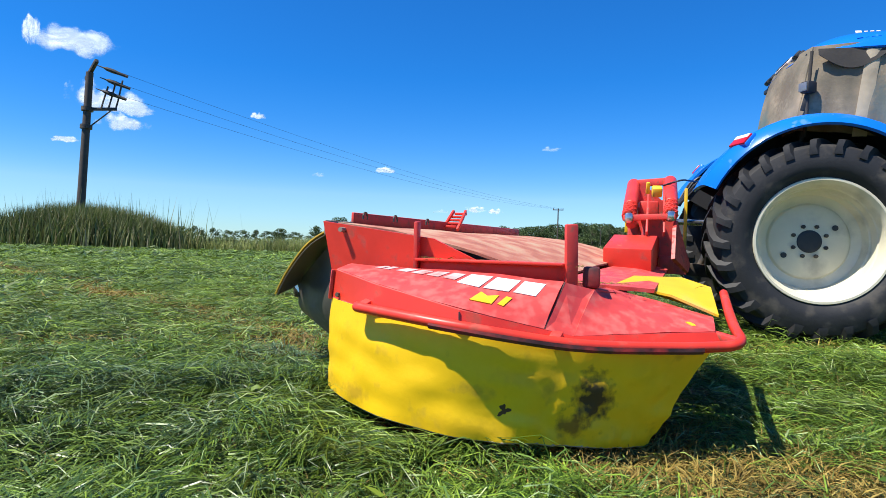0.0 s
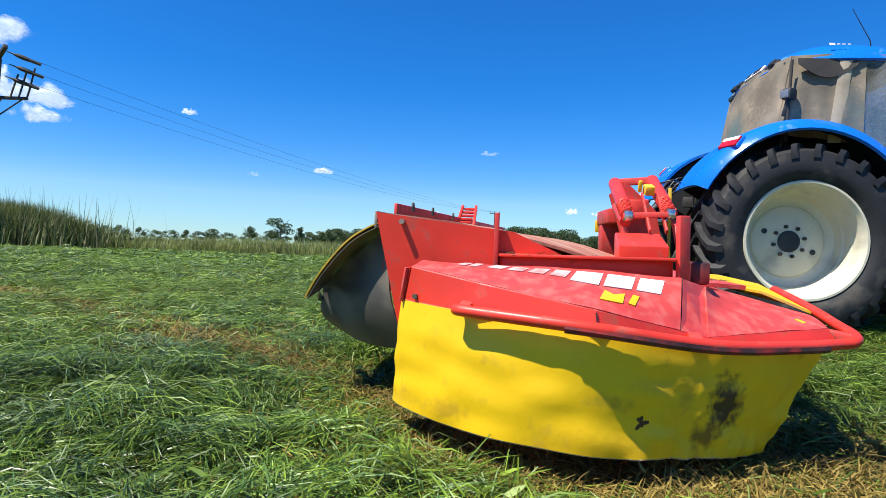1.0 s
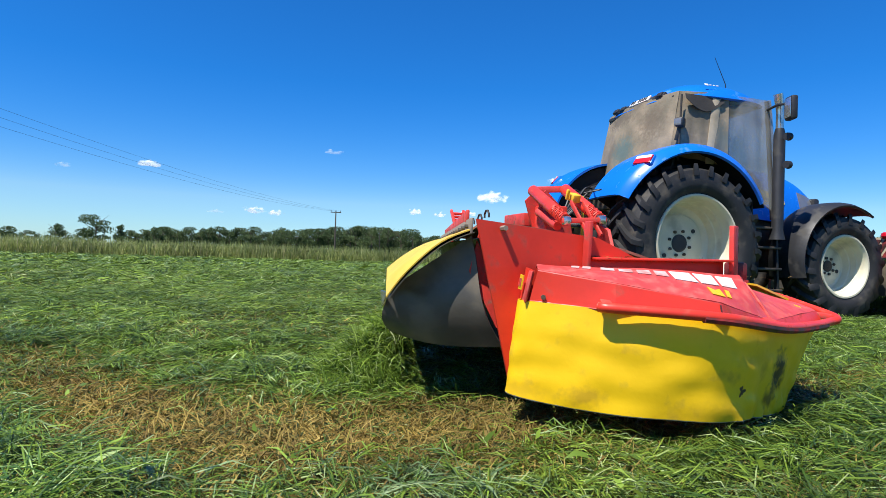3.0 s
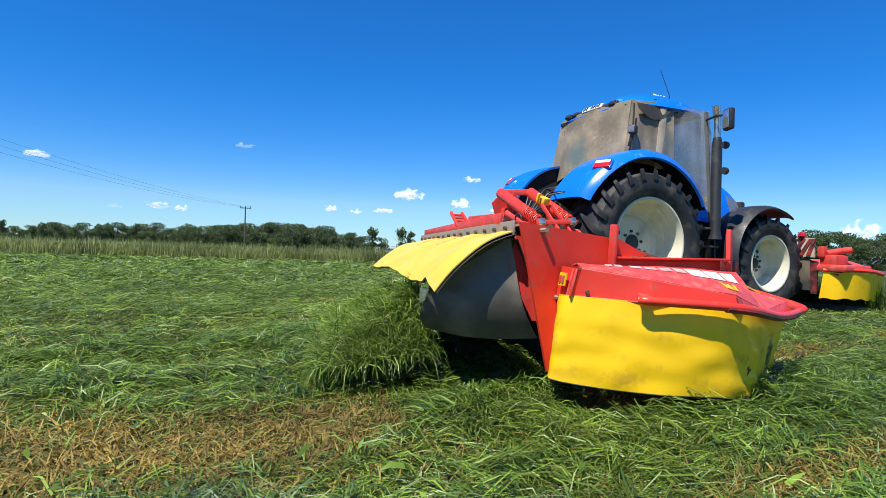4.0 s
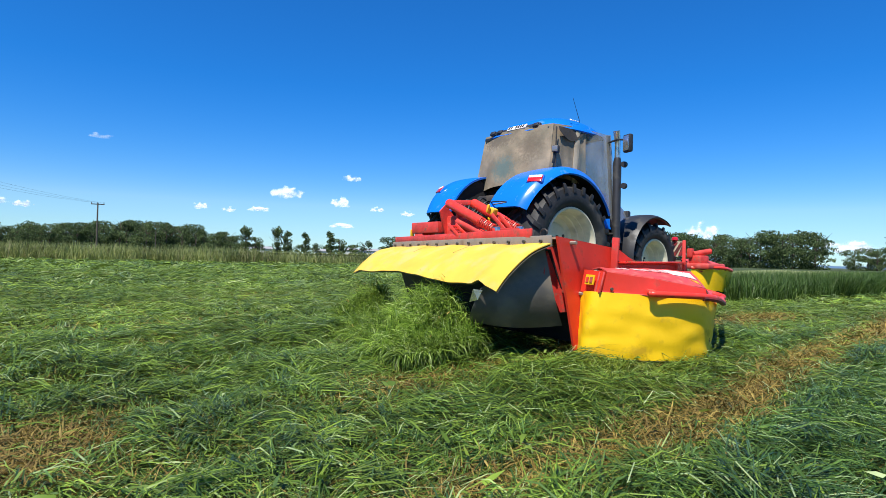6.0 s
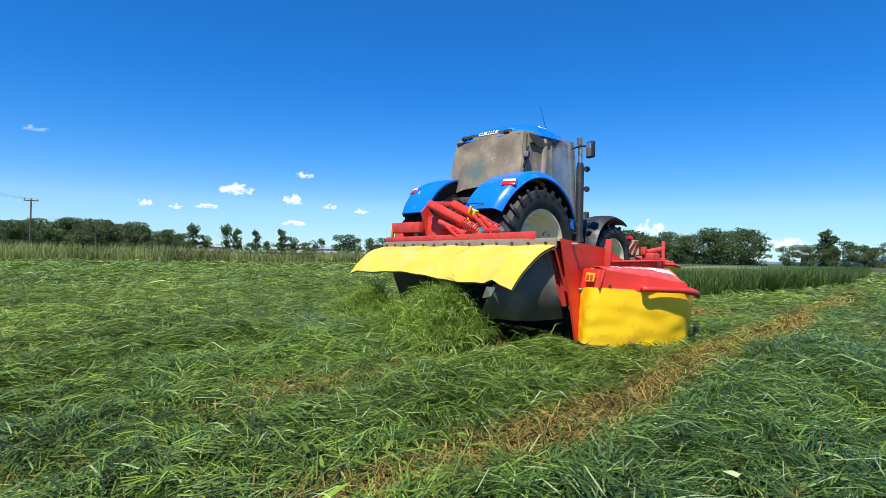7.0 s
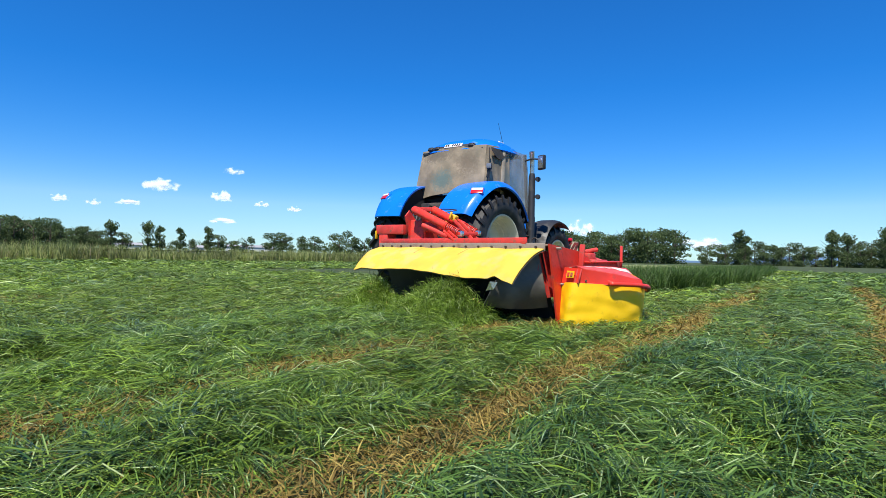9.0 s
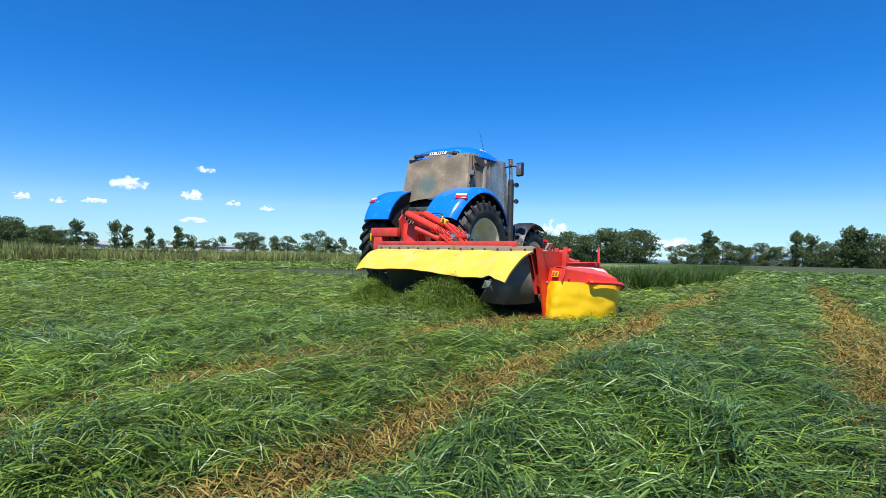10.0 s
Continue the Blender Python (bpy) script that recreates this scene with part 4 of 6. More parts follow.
def build_wheel(parent, hub, R, width, rim_r, lugs, side, name_label):
    """A lugged tractor wheel that turns about its x axis; side 1 faces +x."""
    k = width / 0.58
    bm = bmesh.new()
    f = rim_r
    lathe(bm, [(0.25 * k, f + 0.005), (0.265 * k, f), (0.265 * k, f - 0.02), (0.235 * k, f - 0.045), (0.20 * k, f - 0.055), (0.12 * k, f - 0.065), (0.11 * k, f - 0.075), (0.02 * k, f - 0.085), (0.01 * k, f - 0.10), (-0.08 * k, f - 0.12), (-0.10 * k, f - 0.16),
               (-0.105 * k, f * 0.64), (-0.085 * k, f * 0.61), (-0.075 * k, f * 0.56), (-0.06 * k, f * 0.2), (-0.06 * k, 0.005)], 64, side)
    lathe(bm, [(-0.10 * k, f - 0.16), (-0.22 * k, f - 0.06), (-0.26 * k, f)], 64, side)
    wheel = part("wheel", bm, M_RIM, parent, name_label, 30)
    bm = bmesh.new()
    prof = [(0.245 * k, f), (0.285 * k, f + 0.05), (0.30 * k, f + 0.30 * (R - f)), (0.295 * k, f + 0.52 * (R - f)), (0.27 * k, f + 0.74 * (R - f)), (0.22 * k, R - 0.065), (0.1 * k, R - 0.052), (0, R - 0.05)]
    prof = prof + [(-x, r) for x, r in prof[::-1][1:]]
    lathe(bm, prof, 72, side)
    tyre = part("tyre", bm, M_TYRE, wheel, "black lugged tractor tyre with dried mud", 40)
    for s in (1, -1):
        bm = bmesh.new()
        secs = []
        for u, r_top, r_bot in ((-0.02, R, R - 0.06), (0.10, R, R - 0.06), (0.20, R - 0.006, R - 0.07), (0.275, R - 0.03, R - 0.10), (0.305, R - 0.10, R - 0.16)):
            a = -(u / 0.3) * 0.30 * (22 / lugs)
            wd = (0.023 + 0.013 * u / 0.3) / R
            secs.append([bm.verts.new((side * s * u * k, rr * math.sin(a + da), rr * math.cos(a + da)))
                         for rr, da in ((r_bot, -wd * 1.25), (r_top, -wd * 0.8), (r_top, wd * 0.8), (r_bot, wd * 1.25))])
        for p, q in zip(secs, secs[1:]):
            for j in range(3):
                bm.faces.new((p[j], p[j + 1], q[j + 1], q[j]))
        bm.faces.new(secs[0])
        bm.faces.new(secs[-1][::-1])
        lug = part("lug", bm, M_TYRE, wheel, "", 40)
        for i in range(lugs):
            ob = lug if i == 0 else new("lug", lug.data)
            ob.parent = wheel
            ob.matrix_basis = Matrix.Rotation(2 * math.pi * (i + (0.5 if s > 0 else 0)) / lugs, 4, "X")
    bm = bmesh.new()
    lathe(bm, [(-0.061 * k, 0.108 * f / 0.56), (-0.052 * k, 0.104 * f / 0.56), (-0.048 * k, 0.08 * f / 0.56)], 32, side)
    lathe(bm, [(-0.06 * k, 0.09 * f / 0.56), (-0.05 * k, 0.085 * f / 0.56), (-0.05 * k, 0.001)], 32, side)
    part("hub", bm, M_BLACK if f > 0.5 else M_STEEL, wheel, "dark axle hub")
    for i in range(8):
        a = 2 * math.pi * (i + 0.5) / 8
        bm = bmesh.new()
        r = 0.148 * f / 0.56
        tube(bm, [(side * -0.065 * k, r * math.cos(a), r * math.sin(a)), (side * -0.040 * k, r * math.cos(a), r * math.sin(a))], 0.019, 6)
        part("bolt", bm, M_STEEL, wheel)
    for i, (ra, a, rr) in enumerate(((0.52, 0.55, 0.026), (0.52, 3.7, 0.026))):
        bm = bmesh.new()
        r = ra * f * 0.86
        c, s = math.cos(a), math.sin(a)
        tube(bm, [(side * -0.13 * k, r * c, r * s), (side * -0.062 * k, r * c, r * s)], rr, 14)
        part("rim_hole", bm, M_BLACK, wheel, "dark round opening in the rim")
    wheel.location = (side * hub[0], hub[1], hub[2])
    return wheel


def fender(parent, side):
    bm = bmesh.new()
    cy, cz = 0.02, 0.90

    def f(u, v):
        a = radians(28 + 122 * u)
        r = 1.10 + 0.05 * math.sin(math.pi * u) + 0.015 * math.sin(math.pi * v)
        lip = -0.10 * max(0, (v - 0.84) / 0.16) ** 2
        x = 0.58 + 0.62 * v - 0.16 * (1 - v) * (1 - u)
        x -= 0.10 * max(0, 0.25 - u) * 4 * v
        return side * x, cy - math.cos(a) * (r + lip), cz + math.sin(a) * (r + lip)

    sheet(bm, f, 22, 10, -0.03 * side)
    fen = part("fender", bm, M_BLUE, parent, "glossy blue rear mudguard")
    bm = bmesh.new()

    def inner(u, v):
        a = radians(30 + 124 * u)
        r = 1.055 + 0.04 * math.sin(math.pi * u) - 0.40 * max(0.0, 0.3 - v) / 0.3
        return side * (0.60 + 0.54 * max(0.0, v - 0.3) / 0.7 - 0.12 * (1 - v) * (1 - u) - 0.14 * max(0, 0.3 - u) * 3.3 * v), cy - math.cos(a) * r, cz + math.sin(a) * r

    sheet(bm, inner, 18, 10, 0.012 * side)
    part("inner_panel", bm, M_LINER, fen, "black inner mudguard panel")
    # tail light on the rear slope
    bm = bmesh.new()
    rot = Matrix.Rotation(radians(side * 22), 3, "Z") @ Matrix.Rotation(radians(-42), 3, "X")
    box(bm, (side * 1.03, -0.615, 1.80), (0.25, 0.10, 0.17), rot, 0.03)
    part("lamp_seat", bm, M_BLUE, fen, "blue moulding that holds the tail light")
    bm = bmesh.new()
    box(bm, Vector((side * 1.04, -0.625, 1.795)) + rot @ Vector((0, -0.04, 0)), (0.21, 0.03, 0.13), rot, 0.014)
    tl = part("tail_light", bm, M_REDLIGHT, fen, "red tail light with a white stripe")
    bm = bmesh.new()
    box(bm, Vector((side * 1.04, -0.625, 1.795)) + rot @ Vector((0, -0.048, 0.034)), (0.195, 0.025, 0.05), rot, 0.010)
    part("light_stripe", bm, M_WHITE, tl, "white stripe of the tail light")
    bm = bmesh.new()
    for i in range(3):
        box(bm, (side * (0.95 + 0.05 * i), -0.72 - 0.01 * i, 1.66), (0.025, 0.03, 0.05), rot, 0.006)
    part("plug_caps", bm, M_BLACK, fen)


def build_tractor():
    tr = new("tractor")
    # drive line
    bm = bmesh.new()
    box(bm, (0, 0.55, 0.86), (0.52, 1.9, 0.55), None, 0.06)
    box(bm, (0, -0.25, 0.95), (0.62, 0.55, 0.62), None, 0.08)
    tube(bm, [(-0.85, 0, 0.91), (-0.3, 0, 0.91), (0.3, 0, 0.91), (0.85, 0, 0.91)], 0, 18, True, [0.13, 0.2, 0.2, 0.13])
    box(bm, (0, 2.0, 0.85), (0.5, 1.2, 0.5), None, 0.05)
    tube(bm, [(-0.75, 2.34, 0.68), (0.75, 2.34, 0.68)], 0.10, 12)
    part("gearbox", bm, M_STEEL, tr, "dark dusty gearbox and axle housing")
    for s in (1, -1):
        fender(tr, s)
    # cab body below the screens
    bm = bmesh.new()
    box(bm, (0, 0.60, 1.52), (1.24, 1.30, 0.70), None, 0.05)
    part("cab_base", bm, M_BLACK, tr, "black lower cab panel")

    # screens that close the cab: dirty cloth behind and beside, cloudy plastic ahead
    def wall(a0, a1, b0, b1, bulge, seed, nx=14, nz=14):
        a0, a1, b0, b1 = map(Vector, (a0, a1, b0, b1))
        out = (a1 - a0).cross(b0 - a0).normalized()

        def f(u, v):
            p = a0.lerp(a1, u).lerp(b0.lerp(b1, u), v)
            w = wob(u * 3, v * 2, seed) * 0.018 + 0.010 * math.sin(u * 22 + seed) * (1 - v * 0.6)
            return p + out * (bulge * math.sin(math.pi * u) * (0.6 + 0.4 * math.sin(math.pi * v)) + w)
        return f
    RL, RR, FR, FL = (-0.78, -0.13), (0.86, -0.16), (0.97, 1.34), (-0.85, 1.24)
    TRL, TRR, TFR, TFL = (-0.69, 0.02), (0.80, 0.0), (0.91, 1.27), (-0.74, 1.16)
    zb, zt = 1.50, 2.74
    bm = bmesh.new()
    sheet(bm, wall((*RL, 1.78), (*RR, 1.95), (*TRL, zt), (*TRR, zt), 0.11, 1.3), 18, 14, 0.02)
    rear = part("rear_screen", bm, M_SCREEN, tr, "dirty grey-brown cloth over the rear window")
    bm = bmesh.new()
    mid, tmid = (0.915, 0.62), (0.875, 0.66)
    sheet(bm, wall((*RR, 1.95), (*mid, 1.86), (*TRR, zt), (*tmid, zt), 0.03, 4.1), 14, 14, 0.02)
    side = part("side_screen", bm, M_SCREEN, tr, "dirty cloth hung over the side window")
    bm = bmesh.new()
    sheet(bm, wall((*mid, 1.86), (*FR, 1.28), (*tmid, zt), (*TFR, zt - 0.02), 0.02, 7.7), 14, 14, 0.02)
    part("door_screen", bm, M_PLASTIC, tr, "cloudy plastic sheet over the door")
    bm = bmesh.new()
    sheet(bm, wall((*FL, 1.5), (*RL, zb), (*TFL, zt), (*TRL, zt), 0.03, 9.2), 12, 12, 0.02)
    part("side_screen", bm, M_PLASTIC, tr, "cloudy plastic sheet over the far side window")
    bm = bmesh.new()
    sheet(bm, wall((*FR, 1.45), (*FL, 1.45), (*TFR, zt), (*TFL, zt), 0.05, 2.2), 8, 8, 0.02)
    part("windscreen", bm, M_PLASTIC, tr)
    # stains and strips on the cloth
    smudge(M_SCREEN, [((-0.05, -0.15, 2.12), (0.34, 0.4, 0.26), (0.10, 0.17, 0.17), 0.75), ((0.45, -0.1, 2.42), (0.3, 0.3, 0.3), (0.13, 0.10, 0.07), 0.7),
                      ((0.89, 0.55, 2.15), (0.2, 0.17, 0.34), (0.12, 0.16, 0.16), 0.75), ((0.9, 0.1, 2.05), (0.2, 0.16, 0.3), (0.15, 0.115, 0.075), 0.6),
                      ((-0.3, -0.1, 2.6), (0.5, 0.3, 0.16), (0.10, 0.08, 0.06), 0.7)])
    smudge(M_PLASTIC, [((0.9, 0.78, 2.0), (0.2, 0.16, 0.42), (0.12, 0.15, 0.14), 0.8), ((0.93, 0.95, 1.55), (0.2, 0.3, 0.25), (0.24, 0.19, 0.13), 0.8)])
    for y0, w, mat, lab in ((0.30, 0.12, M_TAN, "pale strip of cloth"), (-0.10, 0.03, M_SCREEN_DARK, "dark fold at the corner pillar")):
        bm = bmesh.new()
        sheet(bm, lambda u, v, y0=y0, w=w: (0.918 - 0.028 * v + 0.008 * math.sin(u * 3.1), y0 + w * u + 0.05 * v + (0.06 * v if mat is M_TAN else 0), 1.87 + 0.80 * v), 3, 10, 0.006)
        part("cloth_strip", bm, mat, side, lab)
    bm = bmesh.new()
    sheet(bm, lambda u, v: (0.905 - 0.02 * v, 0.02 + 0.55 * u, 2.69 - (0.06 + 0.13 * math.sin(math.pi * u)) * (1 - v)), 12, 4, 0.006)
    part("dark_hem", bm, M_SCREEN_DARK, side, "dark sagging upper hem of the cloth")
    # pillars
    for (x0, y0), (x1, y1), z0 in ((RR, TRR, 1.5), (RL, TRL, 1.5), (FR, TFR, 1.25), (FL, TFL, 1.25)):
        bm = bmesh.new()
        s = 1 if x0 > 0 else -1
        tube(bm, [(x0 - 0.035 * s, y0 + (0.03 if y0 < 0 else -0.03), z0), (x1 - 0.035 * s, y1 + (0.03 if y1 < 0.5 else -0.03), 2.72)], 0.028, 8)
        part("pillar", bm, M_BLACK, tr)
    # roof
    bm = bmesh.new()

    def roof(u, v):
        a, b = 2 * u - 1, 2 * v - 1
        zz = 2.69 + 0.29 * (1 - abs(a) ** 3) ** 0.7 * (1 - abs(b) ** 2.4) ** 0.7
        return 0.04 + 0.87 * a * (1 - 0.14 * abs(b) ** 3), 0.645 + 0.72 * b * (1 - 0.16 * abs(a) ** 3), zz
    sheet(bm, roof, 24, 24, 0.03)
    top = part("roof", bm, M_BLUE, tr, "glossy blue rounded cab roof")
    bm = bmesh.new()
    box(bm, (0.04, 0.60, 2.68), (1.40, 1.26, 0.05), None, 0.03)
    part("roof_trim", bm, M_BLACK, top, "black trim below the roof")
    bm = bmesh.new()
    box(bm, (0.06, 0.005, 2.745), (0.98, 0.08, 0.09), Matrix.Rotation(radians(-38), 3, "X"), 0.02)
    part("rear_visor", bm, M_BLACK, top, "black lamp strip below the roof edge")
    bm = bmesh.new()
    box(bm, (0.08, -0.032, 2.777), (0.40, 0.025, 0.085), Matrix.Rotation(radians(-38), 3, "X"), 0.008)
    pl = part("number_plate", bm, M_WHITE, top, "white number plate on the roof edge")
    for i in range(7):
        if i != 2:
            bm = bmesh.new()
            box(bm, (-0.075 + 0.05 * i, -0.045, 2.787), (0.030, 0.006, 0.055), Matrix.Rotation(radians(-38), 3, "X"), 0.002)
            part("plate_bar", bm, M_BLACK, pl, "dark bar in place of a character")
    for x in (-0.36, 0.42, -0.52):
        bm = bmesh.new()
        box(bm, (x + 0.06, -0.03, 2.76), (0.11, 0.05, 0.075), Matrix.Rotation(radians(-38), 3, "X"), 0.02)
        part("roof_lamp", bm, M_BLACK, top, "dark work lamp")
    bm = bmesh.new()
    for i, (dx, w) in enumerate(((0, 0.05), (0.06, 0.03), (0.11, 0.03), (0.16, 0.03))):
        box(bm, (0.835, 0.36 + dx, 2.845), (0.03 if i == 0 else 0.012, w, 0.008), Matrix.Rotation(radians(55), 3, "Y"), 0.004)
    part("roof_mark", bm, M_WHITE, top, "small white marks on the roof edge")
    bm = bmesh.new()
    tube(bm, [(0.60, 0.87, 2.84), (0.60, 0.85, 2.97), (0.62, 0.66, 3.28)], 0, 6, True, [0.008, 0.005, 0.003])
    part("aerial", bm, M_BLACK, top, "thin black aerial")
    # corner work lamp
    bm = bmesh.new()
    box(bm, (0.905, -0.06, 2.33), (0.10, 0.11, 0.11), Matrix.Rotation(radians(30), 3, "Z"), 0.02)
    wl = part("work_lamp", bm, M_BLACK, tr, "square work lamp on the cab pillar")
    bm = bmesh.new()
    box(bm, (0.925, -0.112, 2.33), (0.085, 0.015, 0.08), Matrix.Rotation(radians(30), 3, "Z"), 0.006)
    part("lens", bm, M_LAMP, wl, "clear lamp lens")
    bm = bmesh.new()
    beam(bm, (0.89, -0.10, 2.12), (0.90, -0.06, 2.30), 0.03, 0.04)
    part("lamp_bracket", bm, M_BLACK, wl)
    # mirror, stack and side lamps by the front pillar
    bm = bmesh.new()
    tube(bm, [(0.90, 1.20, 2.60), (1.08, 1.20, 2.63), (1.27, 1.18, 2.60)], 0.016, 8)
    mi = part("mirror", bm, M_BLACK, tr, "black door mirror on an arm")
    bm = bmesh.new()
    box(bm, (1.29, 1.18, 2.54), (0.17, 0.08, 0.28), Matrix.Rotation(radians(-20), 3, "Z"), 0.035)
    part("housing", bm, M_BLACK, mi)
    bm = bmesh.new()
    box(bm, (1.28, 1.135, 2.54), (0.13, 0.012, 0.23), Matrix.Rotation(radians(-20), 3, "Z"), 0.01)
    part("mirror_glass", bm, M_CHROME, mi, "mirror glass")
    bm = bmesh.new()
    tube(bm, [(1.02, 1.30, 1.00), (1.02, 1.30, 1.12), (1.02, 1.30, 2.28), (1.02, 1.30, 2.36)], 0, 16, True, [0.09, 0.066, 0.066, 0.05])
    ex = part("exhaust_pipe", bm, M_BLACK, tr, "black upright exhaust stack")
    bm = bmesh.new()
    tube(bm, [(1.02, 1.30, 2.34), (1.02, 1.30, 2.56), (1.02, 1.29, 2.66), (1.03, 1.25, 2.78)], 0, 14, False, [0.045, 0.045, 0.05, 0.055])
    part("tailpipe", bm, M_CHROME, ex, "bright curved tailpipe")
    for z in (2.24, 1.90):
        bm = bmesh.new()
        tube(bm, [(1.04, 1.32, z), (1.13, 1.33, z), (1.15, 1.31, z), (1.16, 1.26, z)], 0, 12, True, [0.014, 0.014, 0.05, 0.045])
        part("side_lamp", bm, M_BLACK, ex, "small round black lamp")
    # bonnet
    bm = bmesh.new()

    def bonnet(u, v):
        a = 2 * u - 1
        y = 1.26 + 1.56 * v
        w = 0.45 - 0.09 * v
        s = abs(a) ** 2.6
        return w * (abs(a) ** 0.75) * (1 if a > 0 else -1), y, 2.03 - 0.07 * v - 0.32 * v ** 5 - 0.72 * s
    sheet(bm, bonnet, 22, 14, 0.03)
    bo = part("bonnet", bm, M_BLUE, tr, "blue sloping engine bonnet")
    bm = bmesh.new()
    box(bm, (0, 2.76, 1.32), (0.60, 0.10, 0.66), None, 0.05)
    part("grille", bm, M_BLACK, bo, "black front grille")

    def flank(y, z):
        """Half width of the bonnet at a given place along it and height."""
        v = (y - 1.26) / 1.56
        drop = (2.03 - 0.07 * v - 0.32 * v ** 5 - z) / 0.72
        return (0.45 - 0.09 * v) * min(1.0, max(0.001, drop)) ** (0.75 / 2.6) + 0.008
    for s in (1, -1):
        bm = bmesh.new()
        sheet(bm, lambda u, v: (s * flank(1.62 + 0.50 * u, 1.56 + 0.20 * v * (1 - 0.6 * u) - 0.04 * u), 1.62 + 0.50 * u, 1.56 + 0.20 * v * (1 - 0.6 * u) - 0.04 * u), 6, 4, 0.004 * s)
        de = part("yellow_decal", bm, M_YEL_PAINT, bo, "yellow decal on the bonnet side")
        bm = bmesh.new()
        for i in range(4):
            box(bm, (s * (flank(1.74 + 0.07 * i, 1.58) + 0.006), 1.74 + 0.07 * i, 1.58 - 0.005 * i), (0.012, 0.045, 0.04), None, 0.002)
        part("decal_bars", bm, M_BLACK, de, "dark bars in place of characters")
        bm = bmesh.new()
        sheet(bm, lambda u, v: (s * flank(2.42 + 0.30 * u, 1.40 + 0.32 * v - 0.06 * u), 2.42 + 0.30 * u, 1.40 + 0.32 * v - 0.06 * u), 6, 6, 0.008 * s)
        part("headlight", bm, M_LAMP, bo, "grey headlight glass")
    bm = bmesh.new()
    box(bm, (0, 1.95, 1.20), (0.66, 1.45, 0.62), None, 0.05)
    part("engine", bm, M_STEEL, tr, "dark engine block under the bonnet")
    # front weight and linkage
    bm = bmesh.new()
    box(bm, (0, 2.75, 0.82), (0.5, 0.6, 0.4), None, 0.05)
    for s in (1, -1):
        beam(bm, (s * 0.35, 2.6, 0.55), (s * 0.38, 3.5, 0.5), 0.08, 0.14)
    part("front_linkage", bm, M_STEEL, tr, "dark front linkage arms")
    # steps, tank and side frame
    for s in (1, -1):
        bm = bmesh.new()
        box(bm, (s * 0.62, 0.98, 0.74), (0.38, 0.62, 0.50), None, 0.08)
        part("fuel_tank", bm, M_BLACK, tr, "black fuel tank")
        bm = bmesh.new()
        for y in (0.98, 1.36):
            beam(bm, (s * 0.98, y, 0.36), (s * 0.92, y, 1.30), 0.03, 0.06)
        st = part("steps", bm, M_BLACK, tr, "black cab access steps")
        for z in (0.38, 0.64, 0.90, 1.14):
            bm = bmesh.new()
            box(bm, (s * (0.98 - (z - 0.36) * 0.06), 1.17, z), (0.16, 0.40, 0.03), None, 0.008)
            part("tread", bm, M_STEEL, st)
        bm = bmesh.new()
        tube(bm, curve_pts([(s * 1.0, 0.94, 0.45), (s * 1.04, 0.9, 0.9), (s * 1.0, 0.92, 1.5)], 6), 0.016, 8)
        part("grab_rail", bm, M_BLACK, st)
        # front mudguard
        bm = bmesh.new()
        hx, hy, hz = FRONT_HUB

        def fg(u, v):
            a = radians(-12 + 132 * u)
            r = 0.79 + 0.04 * math.sin(math.pi * u) - 0.05 * abs(2 * v - 1) ** 4
            return s * (hx - 0.26 + 0.54 * v), hy - math.cos(a) * r, hz + math.sin(a) * r
        sheet(bm, fg, 20, 8, -0.025 * s)
        part("front_mudguard", bm, M_BLACK, tr, "dark grey plastic front mudguard")
        bm = bmesh.new()
        beam(bm, (s * 0.55, 2.28, 0.9), (s * 0.80, 2.28, 1.40), 0.05, 0.06)
        part("mudguard_stay", bm, M_STEEL, tr)
    # rear linkage
    for s in (1, -1):
        bm = bmesh.new()
        beam(bm, (s * 0.30, -0.30, 0.55), (s * 0.46, -1.22, 0.62), 0.06, 0.13)
        part("lower_link", bm, M_STEEL, tr, "dark steel lower link arm")
        bm = bmesh.new()
        tube(bm, [(s * 0.40, -0.72, 0.62), (s * 0.36, -0.42, 1.36)], 0.035, 10)
        part("lift_rod", bm, M_STEEL, tr)
        bm = bmesh.new()
        beam(bm, (s * 0.28, -0.20, 1.36), (s * 0.37, -0.62, 1.38), 0.09, 0.12)
        part("lift_arm", bm, M_STEEL, tr)
    bm = bmesh.new()
    tube(bm, [(0, -0.42, 1.10), (0, -1.25, 1.12)], 0.035, 10)
    part("top_link", bm, M_CHROME, tr, "bright steel top link")
    bm = bmesh.new()
    box(bm, (0, -0.48, 1.50), (0.52, 0.14, 0.34), None, 0.03)
    for i in range(4):
        tube(bm, [(-0.18 + 0.12 * i, -0.55, 1.50), (-0.18 + 0.12 * i, -0.66, 1.50)], 0.035, 8)
    va = part("valve_block", bm, M_STEEL, tr, "dark hydraulic valve block with couplings")
    for i in range(6):
        bm = bmesh.new()
        x = -0.2 + 0.11 * i
        tube(bm, curve_pts([(x, -0.62, 1.50), (x + 0.06, -0.86, 1.58 - 0.05 * (i % 3)), (x * 0.6 + 0.1, -1.05, 1.30), (0.1 + x * 0.4, -1.26, 1.12)], 6), 0.013, 7)
        part("hose", bm, M_BLACK, va, "black hydraulic hose")
    bm = bmesh.new()
    tube(bm, curve_pts([(0.22, -0.75, 1.52), (0.6, -1.0, 1.50), (1.0, -1.15, 1.46), (0.9, -1.3, 1.42)], 5), 0.009, 6)
    part("cord", bm, M_BLACK, va, "thin control cord")
